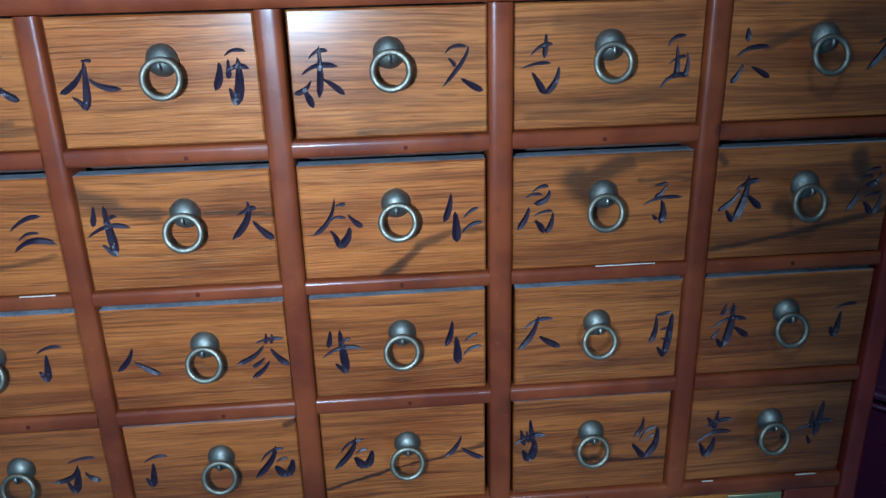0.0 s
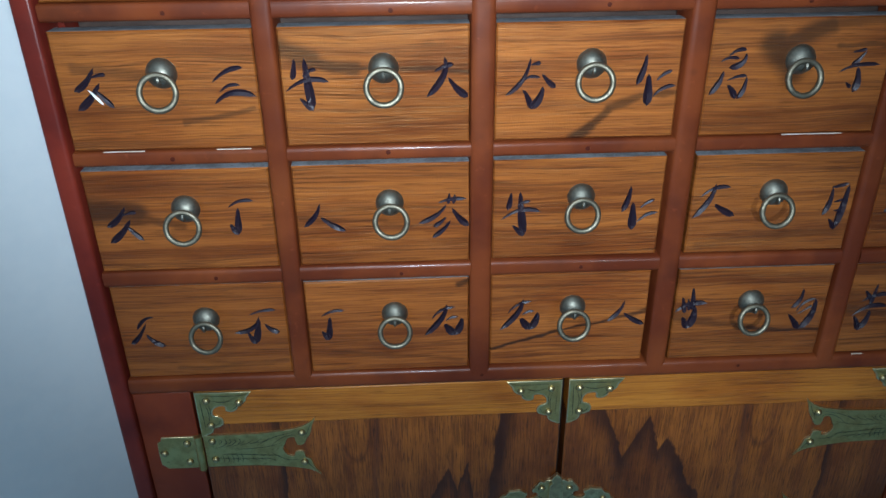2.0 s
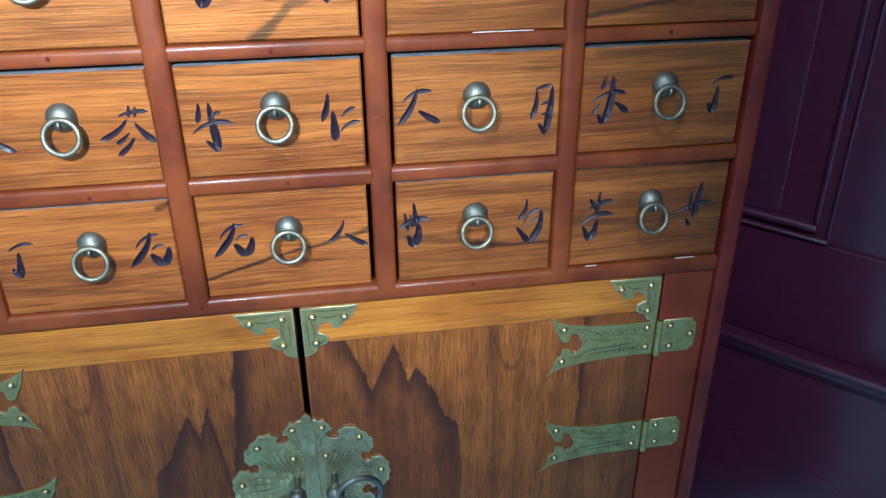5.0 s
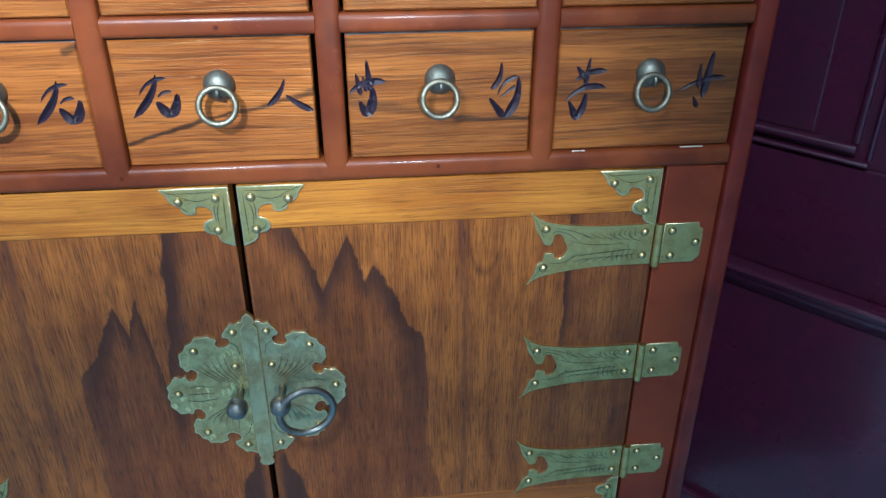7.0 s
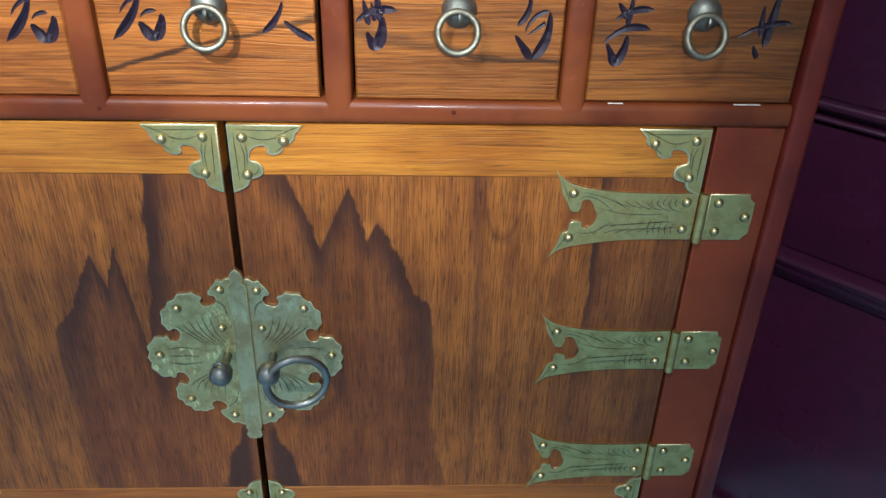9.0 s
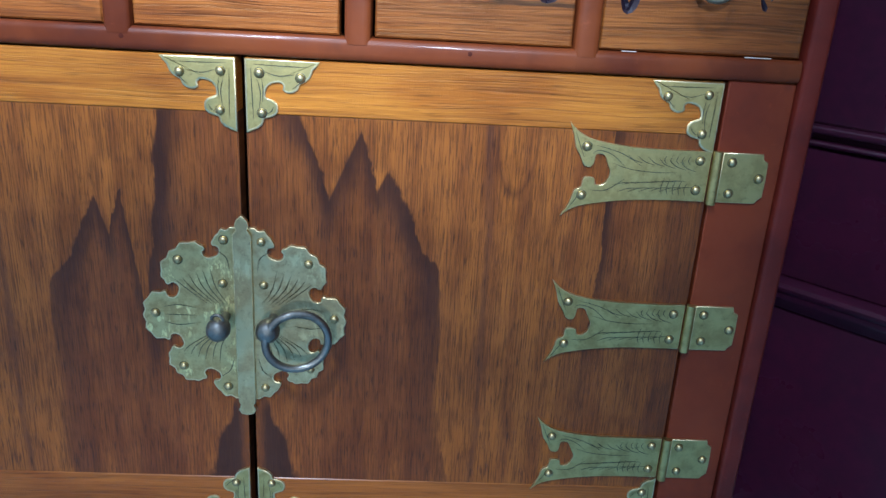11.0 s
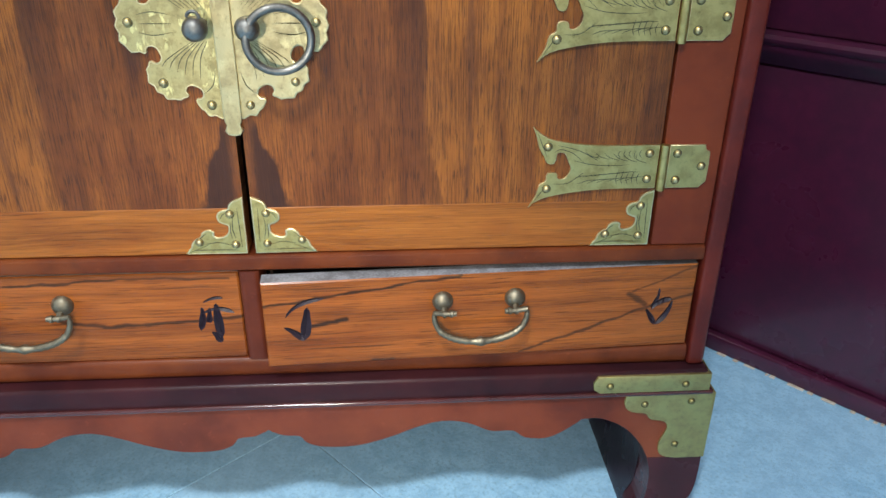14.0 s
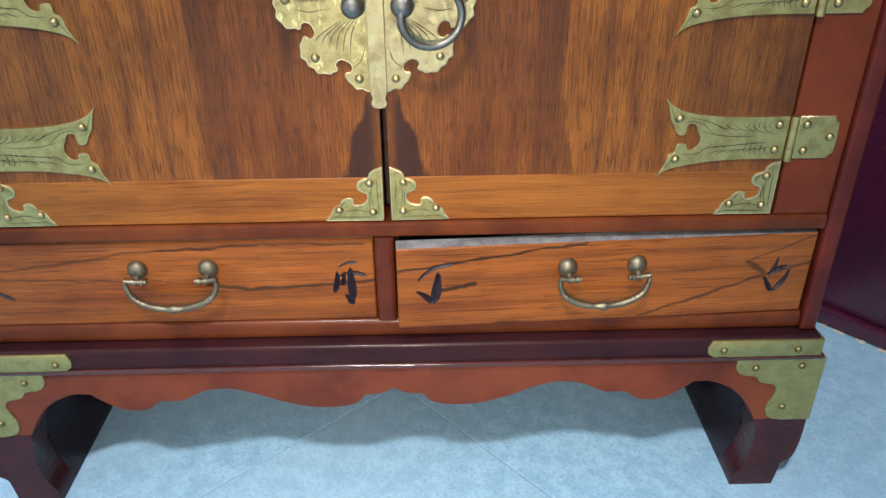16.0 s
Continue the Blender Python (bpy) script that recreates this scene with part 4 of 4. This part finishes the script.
CORNER_SHAPE = ((0.0, 0.0), (0.0, -0.0490), (0.0065, -0.0465), (0.0092, -0.0448), (0.0112, -0.0425), (0.0122, -0.0392), (0.0150, -0.0384), (0.0185, -0.0372), (0.0212, -0.0345), (0.0214, -0.0305), (0.0198, -0.0277), (0.0170, -0.0262), (0.0136, -0.0247), (0.0134, -0.0210), (0.0150, -0.0176), (0.0182, -0.0156), (0.0229, -0.0149), (0.0250, -0.0168), (0.0247, -0.0196), (0.0276, -0.0215), (0.0315, -0.0211), (0.0350, -0.0187), (0.0362, -0.0155), (0.0400, -0.0135), (0.0432, -0.0103), (0.0446, -0.0062), (0.0462, -0.0045), (0.0492, -0.0003))


def corner_plate(x, z, sx, sz):
    """An L-shaped plate with a scalloped inner outline; (x, z) is its square corner."""
    pts = [CORNER_SHAPE[0], CORNER_SHAPE[1]] + [tuple(p[:2]) for p in smooth_line([(*p, 0) for p in CORNER_SHAPE[1:]], 3, False)[1:]]
    pts = [(x + sx * px, z + sz * pz) for px, pz in pts]
    ob = part("corner_plate", plate(pts, -0.0014, 0.0008, 0.0005, 0.0009), BRASS, chest, "aged greenish brass corner plate with scalloped edge", True, EDGE_BRASS)
    at = lambda px, pz: (x + sx * px, z + sz * pz)
    nails(ob, -0.0013, [at(0.0095, -0.0090), at(0.0370, -0.0110), at(0.0105, -0.0350)])
    engraving(ob, -0.0014, [[at(0.013, -0.008), at(0.022, -0.0105), at(0.033, -0.009)], [at(0.008, -0.013), at(0.0100, -0.022), at(0.009, -0.033)], [at(0.004, -0.006), at(0.0045, -0.022), at(0.005, -0.040)], [at(0.006, -0.0035), at(0.025, -0.004), at(0.042, -0.004)], [at(0.014, -0.036), at(0.017, -0.034), at(0.0185, -0.031)], [at(0.031, -0.0185), at(0.0345, -0.016), at(0.039, -0.011)], [at(0.0110, -0.013), at(0.0118, -0.020), at(0.0112, -0.028)]])


HINGE_TAIL = ((-0.1040, 0.0340), (-0.1005, 0.0250), (-0.0985, 0.0170), (-0.0945, 0.0105), (-0.0915, 0.0045), (-0.0865, 0.0035), (-0.0845, 0.0075), (-0.0840, 0.0120), (-0.0810, 0.0130), (-0.0775, 0.0115), (-0.0745, 0.0050), (-0.0725, 0.0000), (-0.0745, -0.0060), (-0.0780, -0.0090), (-0.0820, -0.0088), (-0.0830, -0.0048), (-0.0870, -0.0036), (-0.0910, -0.0050), (-0.0920, -0.0110), (-0.0965, -0.0140), (-0.0990, -0.0230), (-0.1045, -0.0330))


def hinge(z, side):
    """A long hinge: a swallow-tailed leaf on the door, a knuckle, a short leaf on the post."""
    mid = GAP + side * 0.3262

    def at(px, pz):
        return (mid + side * px, z + pz)

    tail = [tuple(p[:2]) for p in smooth_line([(*p, 0) for p in HINGE_TAIL], 3, False)]
    foot = [tuple(p[:2]) for p in smooth_line([(*p, 0) for p in ((-0.1045, -0.0330), (-0.0960, -0.0265), (-0.0800, -0.0222), (-0.0560, -0.0190), (-0.0330, -0.0180), (-0.0030, -0.0180))], 4, False)]
    head = [tuple(p[:2]) for p in smooth_line([(*p, 0) for p in ((-0.0030, 0.0180), (-0.0400, 0.0180), (-0.0640, 0.0192), (-0.0840, 0.0222), (-0.0960, 0.0270), (-0.1040, 0.0340))], 4, False)]
    ob = part("hinge", plate([at(*p) for p in tail + foot[1:] + head[:-1]], -0.0016, 0.0008, 0.0007), BRASS, chest, "long swallow-tailed brass hinge with engraved leaves", True, EDGE_BRASS)
    short = ((0.0050, -0.0180), (0.0330, -0.0180), (0.0345, -0.0155), (0.0378, -0.0130), (0.0382, 0.0000), (0.0378, 0.0120), (0.0345, 0.0140), (0.0335, 0.0180), (0.0050, 0.0180))
    part("post_leaf", plate([at(*p) for p in short], -0.0022, 0.0), BRASS, ob, "", True, EDGE_BRASS)
    x = mid + side * 0.0012
    part("knuckle", tube([(x, -0.0022, z - 0.0195), (x, -0.0022, z + 0.0185)], 0.0034, 14), BRASS, ob, "", True)
    nails(ob, -0.0015, [at(-0.0910, 0.0180), at(-0.0910, -0.0170), at(-0.0110, 0.0110), at(-0.0110, -0.0100)])
    nails(ob, -0.0021, [at(0.0115, 0.0112), at(0.0125, -0.0105), at(0.0325, 0.0000)])
    lines = []
    for i in range(6):
        s = -0.062 + 0.0075 * i
        lines.append([at(s, 0.0135 - 0.0006 * i), at(s + 0.005, 0.0098 - 0.0008 * i), at(s + 0.0125, 0.0078 - 0.0009 * i)])
        lines.append([at(s - 0.008, -0.0088 + 0.0008 * i), at(s - 0.001, -0.0068 + 0.0006 * i), at(s + 0.007, -0.0066 + 0.0005 * i)])
        lines.append([at(s - 0.004, -0.0135 + 0.0004 * i), at(s + 0.003, -0.0108 + 0.0004 * i), at(s + 0.011, -0.0100 + 0.0004 * i)])
    for i in range(5):
        lines.append([at(-0.0170 - 0.0042 * i, -0.0050 + 0.0008 * i), at(-0.0188 - 0.0042 * i, -0.0095), at(-0.0175 - 0.0042 * i, -0.0142)])
        lines.append([at(-0.0175 - 0.0042 * i, 0.0140), at(-0.0188 - 0.0042 * i, 0.0105), at(-0.0165 - 0.0042 * i, 0.0080)])
    lines.append([at(-0.072, 0.0070), at(-0.058, 0.0030), at(-0.040, 0.0016), at(-0.026, 0.0022)])
    lines.append([at(-0.062, 0.004), at(-0.072, 0.0125), at(-0.082, 0.0155), at(-0.086, 0.013)])
    lines.append([at(-0.050, 0.005), at(-0.066, 0.014), at(-0.084, 0.0188)])
    lines.append([at(-0.062, -0.004), at(-0.074, -0.0125), at(-0.086, -0.0130)])
    lines.append([at(-0.1000, 0.0285), at(-0.0960, 0.0190), at(-0.0920, 0.0100)])
    lines.append([at(-0.1000, -0.0275), at(-0.0950, -0.0200), at(-0.0925, -0.0150)])
    engraving(ob, -0.0016, lines, 0.0006)


for side in (1, -1):
    for z in (0.6110, 0.4945, 0.3785):
        hinge(z, side)
    for x, sx in ((GAP + side * 0.0030, side), (GAP + side * 0.3240, -side)):
        corner_plate(x, 0.6762, sx, 1)
        corner_plate(x, 0.3098, sx, -1)

# ---- the lock: two scalloped half plates, a bar, studs, two posts and one pull ring ----
LOCK_X, LOCK_Z = GAP - 0.0021, 0.4905
LOBES = ((0, 24.5, 0.0685), (24.5, 69.5, 0.0708), (69.5, 113.0, 0.0732), (113.0, 152.5, 0.0702), (152.5, 180, 0.0685))
# one side of a notch between two lobes: distance from its middle line, and from the plate's middle
NOTCH = ((0.0052, 0.0625), (0.0036, 0.0613), (0.0028, 0.0595), (0.0036, 0.0581), (0.0052, 0.0573), (0.0060, 0.0555), (0.0056, 0.0534), (0.0042, 0.0517), (0.0020, 0.0508))


def lock_outline():
    """Half the plate's rim from top to foot: round scalloped lobes parted by hooked notches, narrow at the mouth."""
    rim = []
    for lo, hi, far in LOBES:
        first, last = lo == 0, hi == 180
        if not first:
            mid = radians(lo)
            rim += [(r * math.sin(mid) + w * math.cos(mid), r * math.cos(mid) - w * math.sin(mid)) for w, r in NOTCH[::-1]]
        a, b = (7 if first else lo + 6.0), (173 if last else hi - 6.0)
        for i in range(9):
            deg = a + (b - a) * i / 8
            s = 2 * i / 8 - 1 if not (first or last) else (i / 8 if first else i / 8 - 1)
            r = far - 0.0055 * abs(s) ** 4 + 0.0009 * math.cos(4 * math.pi * s)
            rim.append((r * math.sin(radians(deg)), r * math.cos(radians(deg))))
        if not last:
            mid = radians(hi)
            rim += [(r * math.sin(mid) - w * math.cos(mid), r * math.cos(mid) + w * math.sin(mid)) for w, r in NOTCH]
    return [tuple(p[:2]) for p in smooth_line([(*p, 0) for p in rim], 2, False)]


for side in (1, -1):
    rim = lock_outline()
    pts = [(LOCK_X + side * x, LOCK_Z + z) for x, z in [(0.0005, rim[0][1])] + rim + [(0.0005, rim[-1][1])]]
    ob = part("lock_plate", plate(pts, -0.0022, 0.0006, 0.0004, 0.0006), LOCK_BRASS if side > 0 else WORN_BRASS, chest, "scalloped round brass lock plate, engraved and worn", True, EDGE_BRASS)
    at = lambda px, pz: (LOCK_X + side * px, LOCK_Z + pz)
    nails(ob, -0.0021, [at(0.0130, 0.0588), at(0.0465, 0.0433), at(0.0645, 0.0010), at(0.0470, -0.0415), at(0.0140, -0.0580), at(0.0148, 0.0258)])
    lines = []
    for i in range(6):
        lines.append([at(0.012 + 0.003 * i, 0.010), at(0.020 + 0.0045 * i, 0.022), at(0.024 + 0.0050 * i, 0.038 - 0.002 * i)])
        lines.append([at(0.012 + 0.002 * i, -0.012), at(0.018 + 0.0045 * i, -0.024), at(0.020 + 0.0052 * i, -0.040 + 0.002 * i)])
    for i in range(3):
        lines.append([at(0.035, 0.006 - 0.006 * i), at(0.048, 0.008 - 0.008 * i), at(0.058, 0.006 - 0.006 * i)])
    lines += [[at(0.010, 0.036), at(0.012, 0.046), at(0.020, 0.052)], [at(0.009, -0.034), at(0.012, -0.044), at(0.019, -0.050)]]
    engraving(ob, -0.0022, lines, 0.0007)
strap = ((0.0, 0.0790), (0.0040, 0.0750), (0.0052, 0.0710), (0.0040, 0.0680), (0.0068, 0.0640), (0.0066, -0.0640), (0.0062, -0.0700), (0.0050, -0.0730), (0.0066, -0.0770), (0.0045, -0.0805), (0.0, -0.0815))
strap = [(LOCK_X + x, LOCK_Z + z) for x, z in strap] + [(LOCK_X - x, LOCK_Z + z) for x, z in strap[-2:0:-1]]
bar_ob = part("lock_bar", plate(strap, -0.0052, -0.0016, 0.0007), LOCK_BRASS, chest, "upright brass bar over the meeting doors", True, EDGE_BRASS)
post_shape = [(0.0034, -0.0022), (0.0034, -0.0140), (0.0052, -0.0165), (0.0078, -0.0205), (0.0086, -0.0250), (0.0078, -0.0295), (0.0048, -0.0328), (0.0, -0.0338)]
for x in (-0.0145, 0.0200):
    post = part("ring_post", turned(post_shape, 24), IRON, chest, "round-headed dark metal post", True)
    post.location = (x, 0, LOCK_Z + 0.0005)
part("broken_eye", tube([(-0.0145 + 0.004 * math.cos(a), -0.0265 - 0.001 * math.sin(a), LOCK_Z + 0.0085 + 0.0040 * math.sin(a)) for a in [radians(-20 + 22 * i) for i in range(10)]], 0.0012, 8), IRON, chest, "stub of a broken wire eye", True)
part("pull_ring", tube([(0.0405 + 0.0215 * math.cos(a), -0.0255 + 0.0050 * math.cos(a), 0.4835 + 0.0215 * math.sin(a)) for a in [2 * math.pi * i / 48 for i in range(48)]], 0.0029, 12, True), IRON, chest, "plain dark metal pull ring through its post", True)

# ---- the stand under the chest ----
DULL_NAIL = NAIL.copy()
DULL_NAIL.materials[0] = aged_metal("dull_nail", (0.30, 0.27, 0.12), (0.20, 0.18, 0.08), 0.40)
stand = tagged(new("chest_stand"), "low dark red-brown wooden stand with wavy apron and brass-bound legs", "stand")
part("top_moulding", bar(-0.3945, 0.3945, -0.0135, DEPTH + 0.004, 0.1660, 0.1895, 0.0040, 3), PLUM_WOOD, stand, "dark plum-brown polished board", True)
HALF = ((0.0, 0.1380), (0.0120, 0.1315), (0.0270, 0.1295), (0.0330, 0.1220), (0.0480, 0.1165), (0.0780, 0.1165), (0.1080, 0.1250), (0.1320, 0.1350), (0.1550, 0.1410), (0.1780, 0.1380), (0.2000, 0.1275), (0.2200, 0.1270), (0.2320, 0.1185), (0.2520, 0.1170), (0.2690, 0.1255), (0.2830, 0.1370))
wave = [tuple(p[:2]) for p in smooth_line([(*p, 0) for p in HALF], 3, False)]
part("bead", bar(-0.4005, 0.4005, -0.0162, -0.0080, 0.1641, 0.1688, 0.0022, 4), BEAD_WOOD, stand, "narrow polished bead between moulding and apron", True)
part("back_apron", bar(-0.2860, 0.2860, DEPTH - 0.018, DEPTH - 0.002, 0.125, 0.1655), STAND_WOOD, stand)
INNER = ((0.2862, 0.1375), (0.3020, 0.1370), (0.3260, 0.1240), (0.3460, 0.0980), (0.3550, 0.0680), (0.3530, 0.0330), (0.3440, 0.0120), (0.3420, 0.0))
OUTER = ((0.3855, 0.0), (0.3872, 0.0120), (0.3885, 0.0240), (0.3905, 0.0300), (0.3985, 0.0370), (0.4025, 0.0560), (0.4030, 0.0860), (0.4025, 0.1300), (0.4000, 0.1642))
cut = 0.0885
inner = [tuple(p[:2]) for p in smooth_line([(*p, 0) for p in INNER], 4, False)]
outer = [tuple(p[:2]) for p in smooth_line([(*p, 0) for p in OUTER], 4, False)]
upper = [p for p in inner if p[1] > cut + 0.002] + [(0.3503, cut), (0.4029, cut)] + [p for p in outer if p[1] > cut + 0.002]
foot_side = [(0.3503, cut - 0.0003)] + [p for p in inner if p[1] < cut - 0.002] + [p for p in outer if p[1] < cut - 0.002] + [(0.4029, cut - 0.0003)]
outline = wave + upper
outline = [(-x, z) for x, z in outline[:0:-1]] + outline
part("apron", plate(outline, -0.0115, 0.0200, 0.0010), STAND_WOOD, stand, "wavy-edged red-brown front apron with bracket legs", True)
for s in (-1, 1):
    # feet split from the apron to carry the shade low down as darker colour
    part("foot", plate([(s * x, z) for x, z in foot_side], -0.0113, 0.0200, 0.0), SHADED_FOOT_WOOD, stand, "bracket foot, coloured darker plum-brown for the shade low down")
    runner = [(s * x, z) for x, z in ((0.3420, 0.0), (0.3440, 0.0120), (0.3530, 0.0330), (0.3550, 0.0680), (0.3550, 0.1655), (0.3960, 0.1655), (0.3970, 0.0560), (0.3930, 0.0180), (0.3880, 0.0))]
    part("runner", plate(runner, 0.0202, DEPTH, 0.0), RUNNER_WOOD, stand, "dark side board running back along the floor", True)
    strip = [(s * x, z) for x, z in ((0.3960, 0.1690), (0.2960, 0.1690), (0.2905, 0.1730), (0.2895, 0.1800), (0.2930, 0.1868), (0.3960, 0.1868))]
    ob = part("brass_strip", plate(strip, -0.0158, -0.0100), STAND_BRASS, stand, "dull yellow brass strip round the corner", True)
    bar_side = bar(*sorted((s * 0.3944, s * 0.3962)), -0.0150, 0.060, 0.1690, 0.1868, 0.0006, 1)
    part("strip_return", bar_side, STAND_BRASS, ob)
    nails(ob, -0.0157, [(s * 0.3040, 0.1765), (s * 0.3735, 0.1765)], DULL_NAIL)
    shape = ((0.3220, 0.1640), (0.3205, 0.1550), (0.3250, 0.1470), (0.3330, 0.1440), (0.3420, 0.1425), (0.3470, 0.1360), (0.3600, 0.1330), (0.3640, 0.1260), (0.3615, 0.1170), (0.3585, 0.1080), (0.3600, 0.0960), (0.3680, 0.0905), (0.3800, 0.0890))
    edge = [tuple(p[:2]) for p in smooth_line([(*p, 0) for p in shape], 3, False)] + [(0.4042, 0.0890), (0.4030, 0.1640)]
    ob = part("leg_mount", plate([(s * x, z) for x, z in edge], -0.0133, -0.0090), STAND_BRASS, stand, "dull yellow brass mount with wavy edge", True)
    part("mount_return", bar(*sorted((s * 0.4030, s * 0.4046)), -0.0131, 0.050, 0.0890, 0.1640, 0.0005, 1), STAND_BRASS, ob)
    nails(ob, -0.0132, [(s * 0.3390, 0.1540), (s * 0.3830, 0.1555), (s * 0.3740, 0.1060)], DULL_NAIL)

sliver = part("wood_sliver", plate([(0.3720, -0.0330), (0.3800, -0.0350), (0.3960, -0.0520), (0.3990, -0.0600), (0.3860, -0.0480)], -0.0025, 0.0, 0.0004), plain("pale_sliver", (0.72, 0.66, 0.42), (0.6, 0.52, 0.33), 0.6, 90.0))
sliver.matrix_world = Matrix(((1, 0, 0, 0), (0, 0, 1, 0), (0, -1, 0, 0), (0, 0, 0, 1)))
tagged(sliver, "pale yellow wood sliver on the floor beside the stand", "splinter")

# ---- floor tiles, joints recessed ----
tile = None
for i in range(-1, 5):
    for j in range(-1, 5):
        u0, v0 = 0.388 + 0.6 * i, 0.504 + 0.6 * j
        if tile is None:
            bm = bar(0.0006, 0.5994, -0.5994, -0.0006, -0.004, 0.0, 0.0005, 1)
            ob = part("tile", bm, FLOORING, floor)
            tile = ob.data
            ob.location = (u0, -v0, 0)
        else:
            again("tile", tile, floor, (u0, -v0, 0))
